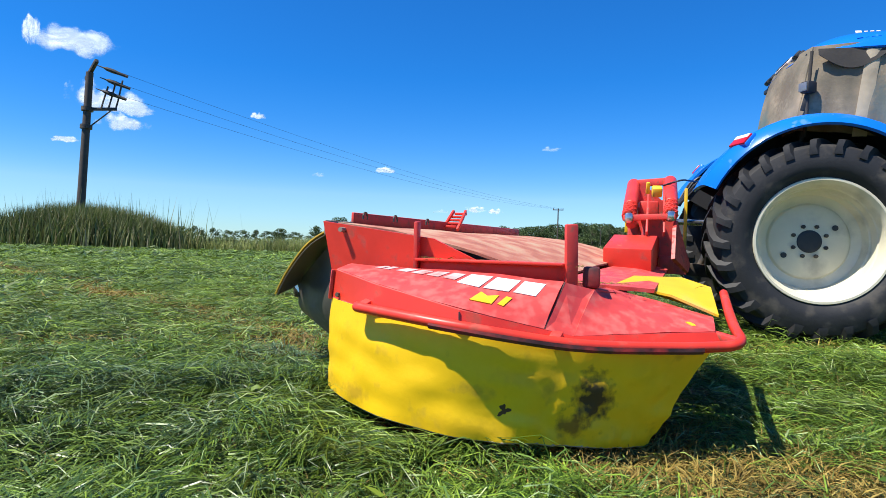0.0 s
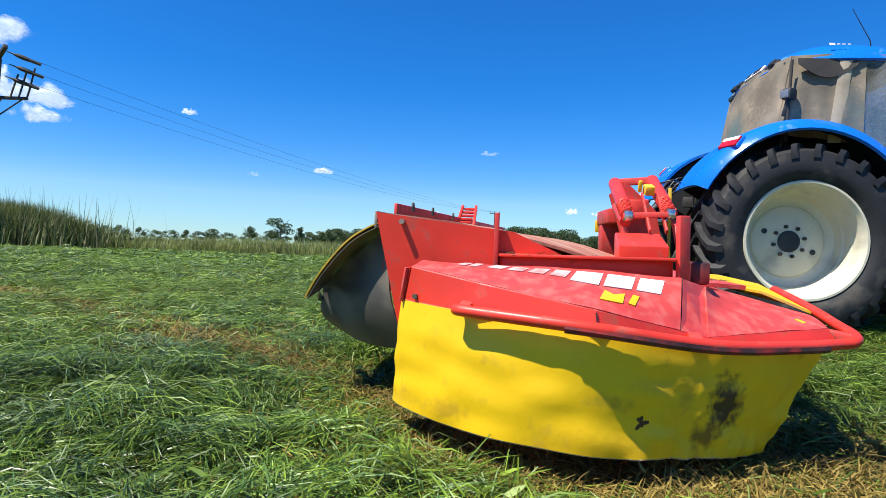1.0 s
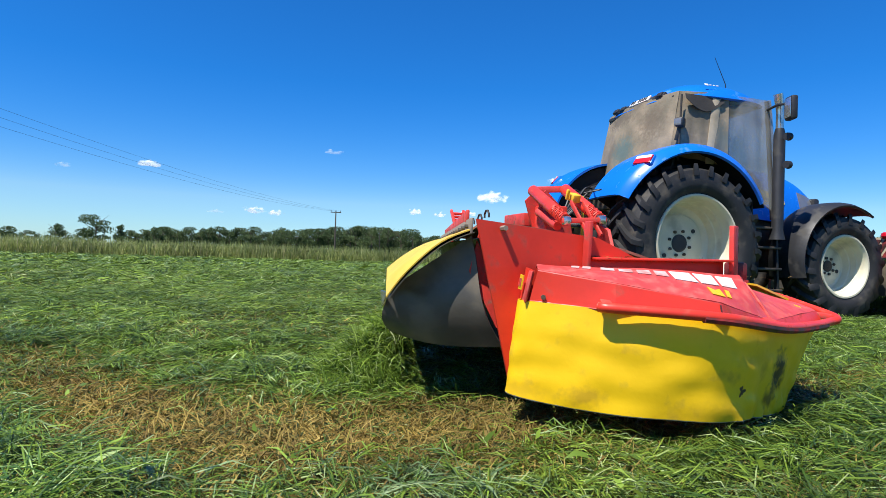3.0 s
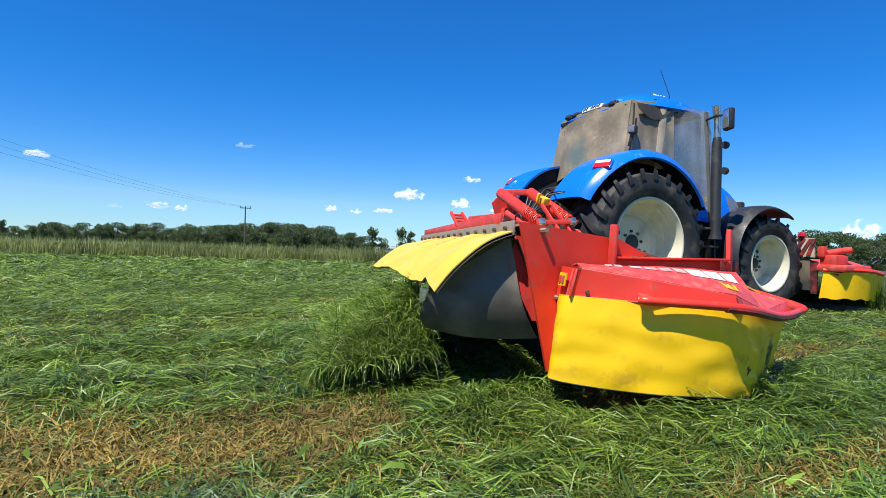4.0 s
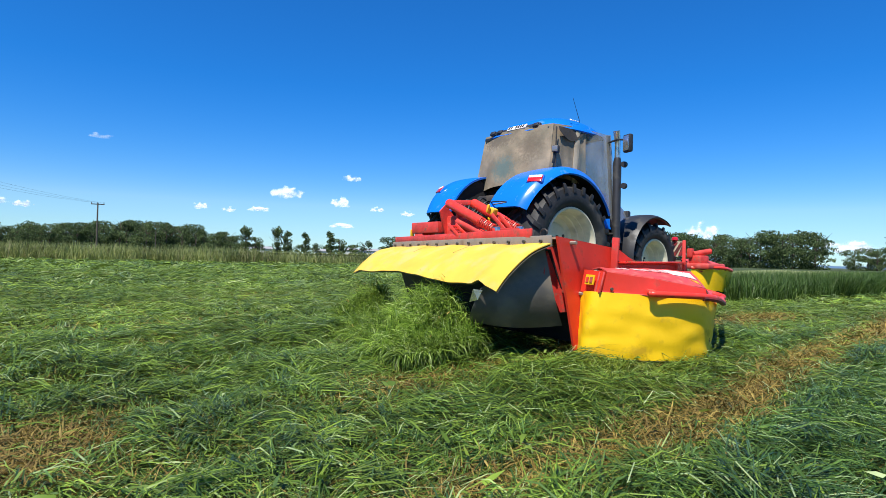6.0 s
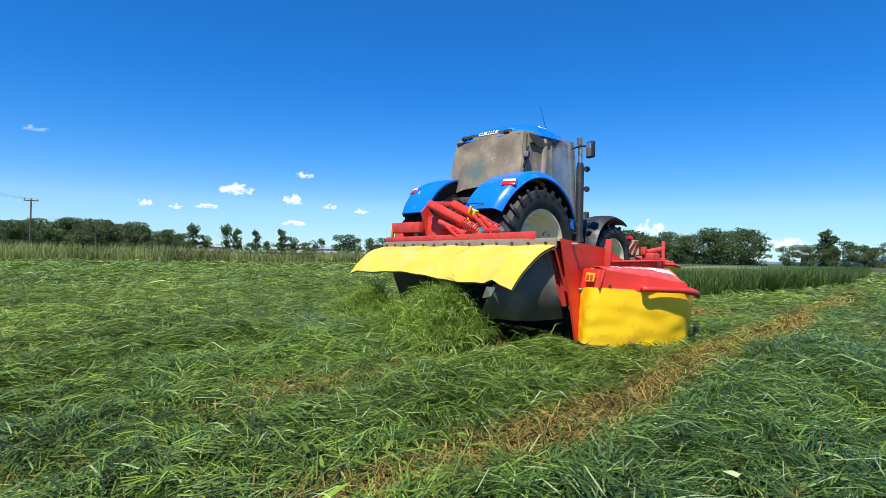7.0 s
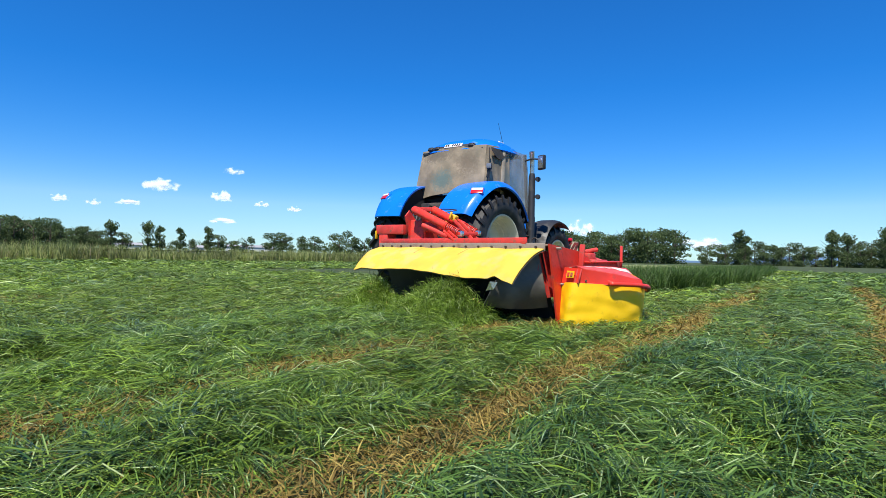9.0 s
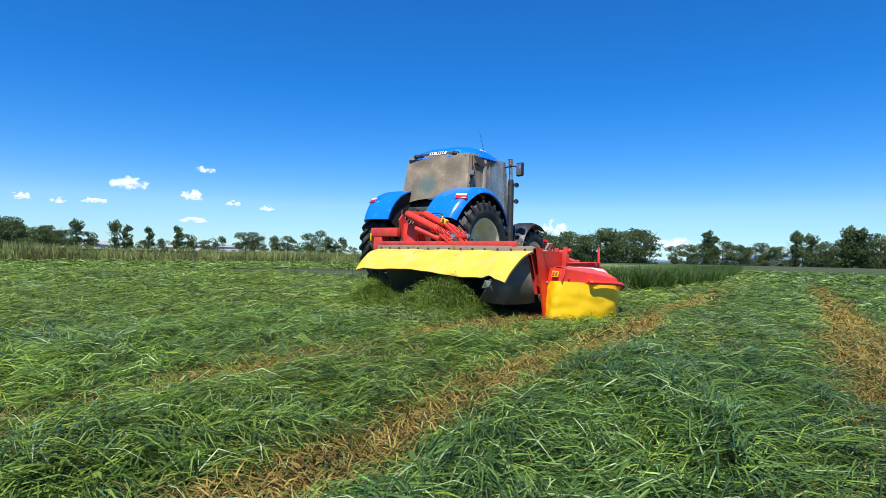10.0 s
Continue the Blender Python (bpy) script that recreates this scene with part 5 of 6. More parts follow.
    wheels = [(build_wheel(tr, REAR_HUB, REAR_R, 0.58, 0.555, 25, 1, "cream rear wheel rim"), REAR_HUB, REAR_R, 1),
              (build_wheel(tr, REAR_HUB, REAR_R, 0.58, 0.555, 25, -1, "cream rear wheel rim"), REAR_HUB, REAR_R, -1),
              (build_wheel(tr, FRONT_HUB, FRONT_R, 0.46, 0.40, 18, 1, "cream front wheel rim"), FRONT_HUB, FRONT_R, 1),
              (build_wheel(tr, FRONT_HUB, FRONT_R, 0.46, 0.40, 18, -1, "cream front wheel rim"), FRONT_HUB, FRONT_R, -1)]
    tagged(tr, "blue tractor with cloth-covered cab and cream wheels", "tractor")
    return tr, wheels


tractor, tractor_wheels = build_tractor()


# ---- side mower behind the tractor, in the tractor's own space ----
def build_mower():
    mo = new("disc_mower")
    # outer end hood: rear corner round the outer side to the front corner
    crown = [V(3.944, -3.164, 0.621), V(4.15, -2.87, 0.573), V(4.312, -2.44, 0.502), V(4.19, -2.10, 0.430), V(4.145, -1.975, 0.402), V(3.85, -1.36, 0.424)]
    rim = [V(3.915, -3.19, 0.476), V(4.168, -2.88, 0.452), V(4.330, -2.435, 0.428), V(4.207, -2.10, 0.380), V(4.162, -1.965, 0.360), V(3.87, -1.33, 0.362)]
    top_edge = [V(3.76, -3.09, 0.632), V(3.90, -2.55, 0.640), V(3.985, -2.03, 0.620), V(3.88, -1.90, 0.588), V(3.47, -1.79, 0.580), V(3.60, -1.325, 0.462)]

    def lettered(u, v):
        """A place on the long sloping panel: u from its rear end to the seam, v from its lower to its upper edge."""
        a = along(crown[:4], u)
        b = top_edge[0].lerp(top_edge[1], u / 0.5) if u < 0.5 else top_edge[1].lerp(top_edge[2], (u - 0.5) / 0.5)
        return a.lerp(b, v) + V(0, 0, 0.016 * math.sin(math.pi * v) + 0.006 * wob(u * 5, v * 3, 2.0))
    bm = bmesh.new()
    sheet(bm, lettered, 30, 8, -0.008)
    hood = part("end_hood", bm, M_RED_TOP, mo, "dusty red sheet-steel end hood", 20)
    bm = bmesh.new()
    gap = V(0.002, 0.006, -0.001)
    plate(bm, [crown[3] + gap, crown[4], top_edge[3], top_edge[2] + gap], 0.008)
    part("hood_facet", bm, M_RED_TOP, hood, "narrow folded facet of the hood", 8)
    bm = bmesh.new()
    sheet(bm, lambda u, v: crown[4].lerp(crown[5], u).lerp(top_edge[3].lerp(top_edge[5], u) + V(-0.10, -0.10, 0.03) * math.sin(math.pi * u), v)
          + V(0, 0, 0.010 * math.sin(math.pi * v) + 0.006 * wob(u * 4, v * 3, 7.0)), 16, 8, -0.008)
    part("front_facet", bm, M_RED_TOP, hood, "dusty red front sheet of the hood", 20)
    bm = bmesh.new()
    plate(bm, [top_edge[3], top_edge[3].lerp(top_edge[5], 0.5) + V(-0.10, -0.10, 0.03), top_edge[4]], 0.008)
    part("inner_facet", bm, M_RED_TOP, hood, "", 8)

    def band(u, v):
        k = min(4, int(u * 5))
        return crown[k].lerp(crown[k + 1], u * 5 - k).lerp(rim[k].lerp(rim[k + 1], u * 5 - k), v)
    bm = bmesh.new()
    sheet(bm, band, 40, 3, 0.006)
    part("hood_rim", bm, M_RED, hood, "red folded rim of the hood", 12)
    bm = bmesh.new()
    tube(bm, [band(i / 40, 1.0) for i in range(41)], 0.008, 6)
    tube(bm, crown, 0.006, 6)
    part("folded_edge", bm, M_RED_TOP, hood, "worn folded edge")
    bm = bmesh.new()
    plate(bm, [(3.905, -3.205, 0.465), (3.935, -3.18, 0.622), (3.72, -3.12, 0.632), (3.70, -3.14, 0.465)], 0.012)
    rearf = part("rear_face", bm, M_RED, hood, "red rear face of the hood")
    for x0 in (0.0, -0.045):
        bm = bmesh.new()
        beam(bm, (3.915 + x0, -3.213 + x0 * -0.25, 0.47), (3.938 + x0, -3.190 + x0 * -0.25, 0.62), 0.018, 0.012, 0.003)
        part("edge_strip", bm, M_RED_TOP, rearf, "pale worn red edge strip")
    bm = bmesh.new()
    plate(bm, [(3.862, -3.212, 0.525), (3.870, -3.203, 0.595), (3.775, -3.176, 0.598), (3.768, -3.186, 0.525)], 0.006)
    st = part("warning_sticker", bm, M_YEL_PAINT, rearf, "small yellow warning sticker")
    for k in (0, 1):
        bm = bmesh.new()
        plate(bm, [(3.848 - 0.042 * k, -3.2125 + 0.012 * k, 0.540), (3.852 - 0.042 * k, -3.2055 + 0.012 * k, 0.580), (3.824 - 0.042 * k, -3.1975 + 0.012 * k, 0.580), (3.820 - 0.042 * k, -3.2045 + 0.012 * k, 0.540)], 0.004)
        part("sticker_mark", bm, M_RED_OLD, st, "dark red mark on the sticker")
    # open seam beside the long panel
    bm = bmesh.new()
    tube(bm, [crown[3].lerp(top_edge[2], v / 6) + V(0, 0.003, 0.001) for v in range(7)], 0.006, 6)
    part("seam", bm, M_SCUFF, hood, "dark seam between hood sheets")
    bm = bmesh.new()
    beam(bm, crown[2] + V(0.012, 0, -0.005), rim[2] + V(0.008, 0, 0.002), 0.006, 0.006, 0.001)
    part("seam", bm, M_SCUFF, hood, "dark seam in the rim")
    # the worn lettering stands as plain bars
    q = lettered

    def bar(a, b, c, d, slant, bold):
        bm = bmesh.new()
        up = V(0.005, 0.0, 0.010)
        plate(bm, [q(a, c) + up, q(b, c) + up, q(b + slant, d) + up, q(a + slant, d) + up], 0.003, (0.35, 0, 1))
        part("white_bar", bm, M_WHITE if bold else M_FADED, hood, "worn white painted bar" if bold else "faded pale painted bar")
    u0 = 0.145
    for i, w in enumerate((0.045, 0.045, 0.075, 0.075, 0.075, 0.075, 0.115, 0.12, 0.105)):
        bold = i >= 6
        if i == 2:
            u0 += 0.03
        bar(u0, u0 + w * (0.88 if bold else 0.78), 0.50 if bold else 0.56, 0.84 if bold else 0.80, 0.012, bold)
        u0 += w + 0.004
    bm = bmesh.new()
    up = V(0.005, 0, 0.010)
    plate(bm, [q(0.70, 0.18) + up, q(0.785, 0.18) + up, q(0.79, 0.38) + up, q(0.75, 0.33) + up, q(0.715, 0.40) + up], 0.004, (0.35, 0, 1))
    plate(bm, [q(0.805, 0.20) + up, q(0.83, 0.18) + up, q(0.845, 0.36) + up, q(0.82, 0.38) + up], 0.004, (0.35, 0, 1))
    part("warning_sticker", bm, M_YEL_PAINT, hood, "torn yellow warning sticker")
    bm = bmesh.new()
    e0 = crown[5].lerp(top_edge[5], 0.25) + V(0.02, -0.06, 0.012)
    plate(bm, [e0, e0 + V(0.035, -0.045, 0.001), e0 + V(0.01, -0.07, 0.014), e0 + V(-0.03, -0.03, 0.013)], 0.004, (0.2, 0.2, 1))
    part("warning_sticker", bm, M_YEL_PAINT, hood, "small torn yellow sticker")
    # yellow cover beside the hood
    bm = bmesh.new()
    plate(bm, [(3.61, -1.30, 0.475), (3.585, -1.52, 0.560), (3.46, -1.78, 0.596), (3.02, -1.66, 0.622), (2.55, -1.32, 0.605), (2.85, -1.20, 0.568)], 0.012)
    part("yellow_cover", bm, M_YEL_PAINT, mo, "flat yellow cover plate with dust")
    # guard bar
    gl = curve_pts([(4.16, -2.96, 0.470), (4.215, -2.90, 0.468), (4.365, -2.46, 0.444), (4.235, -1.98, 0.384), (4.05, -1.58, 0.372), (3.95, -1.37, 0.376), (3.93, -1.29, 0.388),
                    (3.86, -1.255, 0.405), (3.72, -1.25, 0.435), (3.45, -1.22, 0.482), (2.92, -1.14, 0.545)], 5)
    bm = bmesh.new()
    tube(bm, gl, 0.024, 10)
    bar_ob = part("guard_bar", bm, M_RED, mo, "red tubular guard bar, scuffed along its front")
    bm = bmesh.new()
    tube(bm, [p + V(0.006, 0, -0.010) for p in gl[9:24]], 0.0205, 8)
    part("scuffed_stretch", bm, M_SCUFF, bar_ob, "dark scuffed stretch of the bar")
    for p, qq in (((4.19, -2.93, 0.470), (4.12, -2.91, 0.49)), ((4.25, -2.05, 0.395), (4.17, -2.04, 0.41)), ((3.88, -1.27, 0.395), (3.80, -1.36, 0.41))):
        bm = bmesh.new()
        beam(bm, p, qq, 0.05, 0.035)
        part("bracket", bm, M_RED_OLD, bar_ob)
    for u in (0.03, 0.50):
        bm = bmesh.new()
        p = band(u, 0.82) + V(0.010, -0.004, 0)
        tube(bm, [p, p + V(0.012, -0.004, 0)], 0.012, 6)
        part("bolt", bm, M_STEEL, hood)
    # curtain
    top = curve_pts([(3.70, -3.13, 0.47), (3.90, -3.20, 0.475), (4.16, -2.86, 0.455), (4.315, -2.43, 0.43), (4.17, -1.97, 0.37), (4.02, -1.62, 0.362), (3.87, -1.37, 0.362)], 8)
    low = curve_pts([(3.68, -3.14, 0.02), (3.83, -3.235, 0.01), (4.12, -2.94, -0.015), (4.285, -2.46, -0.035), (4.18, -2.08, -0.06), (4.06, -1.84, -0.085), (3.90, -1.63, -0.10)], 8)
    m = len(top) - 1

    def curtain(u, v):
        k = min(m - 1, int(u * m))
        a, b = top[k].lerp(top[k + 1], u * m - k), low[k].lerp(low[k + 1], u * m - k)
        p = a.lerp(b, v)
        out = Vector((p.x - 3.6, p.y + 2.2, 0)).normalized()
        w = 0.018 * wob(u * 7, v * 2.2, 1.7) * v + 0.010 * wob(u * 17, v * 5, 4.2) * min(1, v * 3) + 0.012 * math.sin(math.pi * v) * math.sin(u * 5)
        if u > 0.55:
            w += 0.02 * wob(u * 30, v * 8, 2.1) * v
        return p + out * w
    bm = bmesh.new()
    sheet(bm, curtain, 72, 22, 0.006)
    cur = part("curtain", bm, M_YEL, mo, "creased yellow tarpaulin curtain, stained and torn", 60)

    def out_of(u, v, d=0.006):
        p = Vector(curtain(u, v))
        return p + Vector((p.x - 3.6, p.y + 2.2, 0)).normalized() * d
    bm = bmesh.new()
    tube(bm, [out_of(i / 70, 1.0, 0.0) for i in range(71)], 0.006, 6)
    part("hem", bm, M_TAN, cur, "pale worn lower hem")
    bm = bmesh.new()
    star = [out_of(0.58 + 0.013 * (0.6 + 0.25 * math.cos(3 * a) + 0.2 * math.cos(5 * a + 1)) * math.cos(a), 0.70 + 0.08 * (0.6 + 0.25 * math.cos(3 * a) + 0.2 * math.cos(5 * a + 1)) * math.sin(a), 0.008) for a in [2 * math.pi * i / 24 + 0.5 for i in range(24)]]
    mid = bm.verts.new(out_of(0.58, 0.70, 0.008))
    star = [bm.verts.new(p) for p in star]
    for i in range(24):
        bm.faces.new((star[i], star[(i + 1) % 24], mid))
    part("tear", bm, M_TEAR, cur, "star-shaped tear")
    smudge(M_YEL, [(out_of(0.745, 0.52), (0.14, 0.11, 0.15), (0.02, 0.017, 0.012), 0.97), (out_of(0.72, 0.80), (0.10, 0.09, 0.07), (0.10, 0.05, 0.012), 0.8),
                   (out_of(0.31, 0.86), (0.10, 0.14, 0.06), (0.42, 0.22, 0.02), 0.5), (out_of(0.52, 0.93), (0.3, 0.35, 0.06), (0.55, 0.30, 0.01), 0.3),
                   (out_of(0.20, 0.92), (0.25, 0.2, 0.05), (0.55, 0.32, 0.02), 0.35), (out_of(0.62, 0.35), (0.2, 0.3, 0.05), (0.6, 0.33, 0.01), 0.3)])
    # dark underside and cutter bar
    bm = bmesh.new()
    P0, P1 = Vector((0.75, -2.10, 0)), Vector((3.75, -2.55, 0))
    d = (P1 - P0).normalized()
    rotz = Matrix.Rotation(math.atan2(d.y, d.x), 3, "Z")
    box(bm, (P0 + P1) / 2 + V(0, 0.15, 0.02), (3.0, 0.32, 0.08), rotz, 0.02)
    cb = part("cutter_bar", bm, M_STEEL, mo, "dark steel cutter bar")
    for i in range(7):
        bm = bmesh.new()
        c = P0.lerp(P1, (i + 0.5) / 7) + V(0, 0.25, 0.08)
        tube(bm, [c, c + V(0, 0, 0.03), c + V(0, 0, 0.05)], 0, 18, True, [0.20, 0.18, 0.08])
        part("disc", bm, M_STEEL, cb, "dark cutting disc")
    # red side plate
    bm = bmesh.new()
    plate(bm, [(3.655, -3.385, 0.875), (3.67, -3.18, 0.02), (3.70, -2.10, 0.05), (3.74, -2.05, 0.60), (3.74, -2.40, 0.66), (3.73, -2.72, 0.80)], 0.02)
    sp = part("side_plate", bm, M_RED, mo, "tall red sheet-steel side plate")
    bm = bmesh.new()
    beam(bm, (3.75, -2.80, 0.50), (3.775, -2.80, 0.885), 0.022, 0.06)
    part("post", bm, M_RED_OLD, sp, "upright red flat-steel post")
    for y, z in ((-2.98, 0.62), (-3.14, 0.45), (-3.25, 0.83), (-2.70, 0.70)):
        bm = bmesh.new()
        tube(bm, [(3.68, y, z), (3.735, y, z)], 0.014, 6)
        part("bolt", bm, M_STRIP, sp)
    bm = bmesh.new()
    beam(bm, (3.78, -2.78, 0.690), (3.90, -2.03, 0.700), 0.12, 0.014)
    beam(bm, (3.78, -2.78, 0.598), (3.90, -2.03, 0.608), 0.12, 0.014)
    beam(bm, (3.75, -2.78, 0.645), (3.87, -2.03, 0.655), 0.014, 0.088)
    cbm = part("hinge_beam", bm, M_RED, mo, "red hinge beam with chaff on it")
    bm = bmesh.new()
    beam(bm, (3.915, -2.00, 0.58), (3.92, -2.01, 0.89), 0.028, 0.06)
    part("post", bm, M_RED_OLD, cbm, "upright red flat-steel post")
    bm = bmesh.new()
    box(bm, (3.83, -1.91, 0.645), (0.10, 0.08, 0.10), None, 0.015)
    part("gear_housing", bm, M_SCUFF, cbm, "rusty brown gear housing")
    # deck cover
    bm = bmesh.new()

    def deck(u, v):
        a = Vector((0.72, -2.62, 0.87)).lerp(Vector((3.61, -3.32, 0.87)), u)
        b = Vector((0.80, -1.55, 0.70)).lerp(Vector((3.72, -2.15, 0.62)), u)
        p = a.lerp(b, v)
        return p + V(0, 0, 0.05 * math.sin(math.pi * v) + 0.012 * wob(u * 6, v * 4, 3.3))
    sheet(bm, deck, 30, 10, 0.015)
    dk = part("deck_cover", bm, M_CANVAS, mo, "dusty tan deck cover with red showing through")
    bm = bmesh.new()
    plate(bm, [(0.75, -1.5, 0.66), (3.66, -2.1, 0.60), (3.60, -1.60, 0.58), (0.80, -1.2, 0.60)], 0.02)
    part("front_panel", bm, M_RED_TOP, mo, "dusty red front deck panel")
    # rear rail and fixing strip
    A, B = Vector((0.60, -2.68, 0.84)), Vector((3.62, -3.385, 0.84))
    bm = bmesh.new()
    beam(bm, A + V(0, 0.03, 0.065), B + V(-0.25, 0.05, 0.065), 0.02, 0.075)
    rail = part("rear_rail", bm, M_RED_OLD, mo, "dark red steel rail along the rear edge")
    bm = bmesh.new()
    beam(bm, A + V(0, -0.01, 0), B + V(0, -0.01, 0), 0.015, 0.085)
    st = part("fixing_strip", bm, M_STRIP, mo, "worn grey strip that holds the flap")
    for i in range(14):
        bm = bmesh.new()
        p = A.lerp(B, (i + 0.5) / 14) + V(-0.004, -0.018, 0.0)
        tube(bm, [p, p + V(-0.003, -0.018, 0)], 0.013, 6)
        part("bolt", bm, M_STEEL, st)
    for s in (0.93, 0.82, 0.68):
        bm = bmesh.new()
        p = A.lerp(B, s) + V(0, 0.10, 0.06)
        tube(bm, [p + V(-0.035, 0, 0), p + V(-0.035, 0, 0.02), p + V(-0.015, 0, 0.04), p + V(0.015, 0, 0.04), p + V(0.035, 0, 0.02), p + V(0.035, 0, 0)], 0.006, 8)
        part("lifting_ring", bm, M_STEEL, rail, "small steel lifting ring")
    # rear flap
    C, D = Vector((0.68, -3.28, 0.60)), Vector((3.47, -3.81, 0.535))

    def flap(u, v):
        a = A.lerp(B, u) + V(0, 0, -0.02)
        b = C.lerp(D, u)
        p = a.lerp(b, v)
        sag = 0.05 * math.sin(math.pi * v) - 0.055 * v * v * (0.3 + 0.7 * math.sin(u * 9.5 + 0.5) * 0.5 + 0.35)
        corner = -0.05 * max(0, (u - 0.93) / 0.07) ** 1.5 * v ** 2 - 0.05 * max(0, (0.07 - u) / 0.07) * v * v
        notch = 0.035 * math.exp(-((u - 0.915) / 0.022) ** 2) * v ** 3
        return p + V(0, 0, sag + corner + notch + 0.012 * wob(u * 9, v * 3, 6.0))
    bm = bmesh.new()
    sheet(bm, flap, 60, 14, 0.007)
    fl = part("rear_flap", bm, M_YEL_FLAP, mo, "dusty yellow rear flap with a wavy torn edge", 60)
    # a second, dark grey sheet is added to make the flap dark from below
    bm = bmesh.new()
    sheet(bm, lambda u, v: Vector(flap(u, v * 0.985)) + V(0, 0.006, -0.016), 60, 10, 0.004)
    part("underside_sheet", bm, M_GREY, fl, "dark grey sheet under the flap", 60)
    for u in (0.63, 0.35):
        bm = bmesh.new()
        tube(bm, [Vector(flap(u + 0.004 * math.sin(i), 0.05 + 0.14 * i)) + V(0, -0.004, 0.004) for i in range(4)], 0.004, 5)
        part("crease", bm, M_TEAR, fl, "thin dark crack in the tarpaulin")
    # grey swath board below the flap
    bm = bmesh.new()

    def board(u, v):
        a = Vector((3.55, -3.17, 0.20)).lerp(Vector((3.52, -3.36, 0.80)), v)
        b = Vector((3.06, -3.68, 0.22)).lerp(Vector((3.24, -3.75, 0.49)), v)
        p = a.lerp(b, u)
        return p + V(0.06 * math.sin(math.pi * v) * (1 - v), -0.10 * math.sin(math.pi * v) * (1 - v) - 0.04 * math.sin(math.pi * u) * (1 - v), -0.03 * math.sin(math.pi * u) * (1 - v) - 0.01 * v)
    sheet(bm, board, 16, 10, 0.01)
    bd = part("swath_board", bm, M_GREY, mo, "curved dark grey swath board, shiny with wear")
    bm = bmesh.new()
    plate(bm, [(3.14, -3.765, 0.37), (3.20, -3.785, 0.47), (3.28, -3.765, 0.465), (3.24, -3.775, 0.39)], 0.008)
    part("bright_tip", bm, M_CHROME, bd, "small bright plate at the tip")
    bm = bmesh.new()

    def back(u, v):
        a = Vector((0.72, -2.75, 0.80)).lerp(Vector((3.56, -3.33, 0.78)), u)
        b = Vector((0.80, -2.5, 0.05)).lerp(Vector((3.53, -2.95, 0.05)), u)
        return a.lerp(b, v)
    sheet(bm, back, 8, 4, 0.012)
    part("inner_hood", bm, M_BLACK, mo, "dark inner hood of the conditioner")
    bm = bmesh.new()
    plate(bm, [(0.70, -2.70, 0.84), (0.82, -2.45, 0.10), (0.86, -1.6, 0.12), (0.80, -1.5, 0.70)], 0.02)
    part("side_plate", bm, M_RED, mo, "red inner side plate")
    bm = bmesh.new()
    plate(bm, [(3.52, -3.32, 0.80), (3.52, -3.37, 0.60), (3.56, -3.22, 0.30), (3.56, -2.9, 0.3), (3.56, -2.9, 0.80)], 0.02)
    part("inner_gusset", bm, M_RED_OLD, mo, "dark red inner gusset plate")

    # headstock and lifting arm
    bm = bmesh.new()
    box(bm, (-0.30, -1.50, 1.14), (0.62, 0.22, 0.16), None, 0.015)
    box(bm, (-0.45, -1.48, 0.90), (0.20, 0.24, 0.42), None, 0.015)
    box(bm, (0.18, -1.38, 0.95), (0.34, 0.22, 0.70), None, 0.02)
    beam(bm, (-0.5, -1.28, 0.66), (0.5, -1.28, 0.66), 0.14, 0.14)
    hs = part("headstock", bm, M_RED_OLD, mo, "worn red welded headstock")
    bm = bmesh.new()
    box(bm, (-0.60, -1.60, 1.05), (0.02, 0.06, 0.14), None, 0.006)
    part("marker_board", bm, M_YEL_PAINT, hs, "yellow edge marker")
    for x in (0.06, 0.40):
        bm = bmesh.new()
        plate(bm, [(x, -1.08, 0.55), (x, -1.22, 1.18), (x, -1.52, 1.46), (x, -1.62, 1.36), (x, -1.44, 0.80), (x, -1.34, 0.55)], 0.025)
        part("tower_plate", bm, M_RED_OLD, hs, "red tower plate")
    bm = bmesh.new()
    beam(bm, (0.10, -1.42, 0.84), (1.75, -1.72, 0.70), 0.26, 0.20)
    beam(bm, (1.35, -1.64, 0.78), (1.95, -1.74, 0.66), 0.36, 0.26)
    arm = part("arm", bm, M_RED, mo, "red box-section lifting arm")
    bm = bmesh.new()
    plate(bm, [(1.20, -1.30, 1.05), (1.45, -1.34, 0.98), (1.60, -1.36, 0.72), (1.25, -1.20, 0.60), (0.95, -1.14, 0.66)], 0.03)
    part("arm_cheek", bm, M_RED_OLD, arm, "curved red cheek plate")
    for i, ((a, b), r) in enumerate(((((0.22, -1.60, 1.47), (1.26, -1.70, 1.06)), 0.065), (((0.36, -1.26, 1.49), (1.34, -1.36, 1.08)), 0.065))):
        bm = bmesh.new()
        a, b = Vector(a), Vector(b)
        tube(bm, [a, a.lerp(b, 0.02), a.lerp(b, 0.7), a.lerp(b, 0.72)], 0, 16, True, [r * 0.8, r, r, r * 0.7])
        cy = part("relief_cylinder", bm, M_RED, mo, "red relief cylinder with a coil spring")
        bm = bmesh.new()
        pts = []
        e = (b - a).normalized()
        u = e.orthogonal().normalized()
        w = e.cross(u)
        for k in range(70):
            t = 0.68 + 0.30 * k / 69
            an = 2 * math.pi * 9 * k / 69
            pts.append(a.lerp(b, t) + (u * math.cos(an) + w * math.sin(an)) * r * 0.85)
        tube(bm, pts, 0.010, 6)
        part("coil_spring", bm, M_RED, cy, "red coil spring")
        bm = bmesh.new()
        tube(bm, [a.lerp(b, 0.7), b], 0.024, 10)
        box(bm, b, (0.10, 0.07, 0.09), None, 0.02)
        part("rod_end", bm, M_CHROME, cy, "bright rod end")
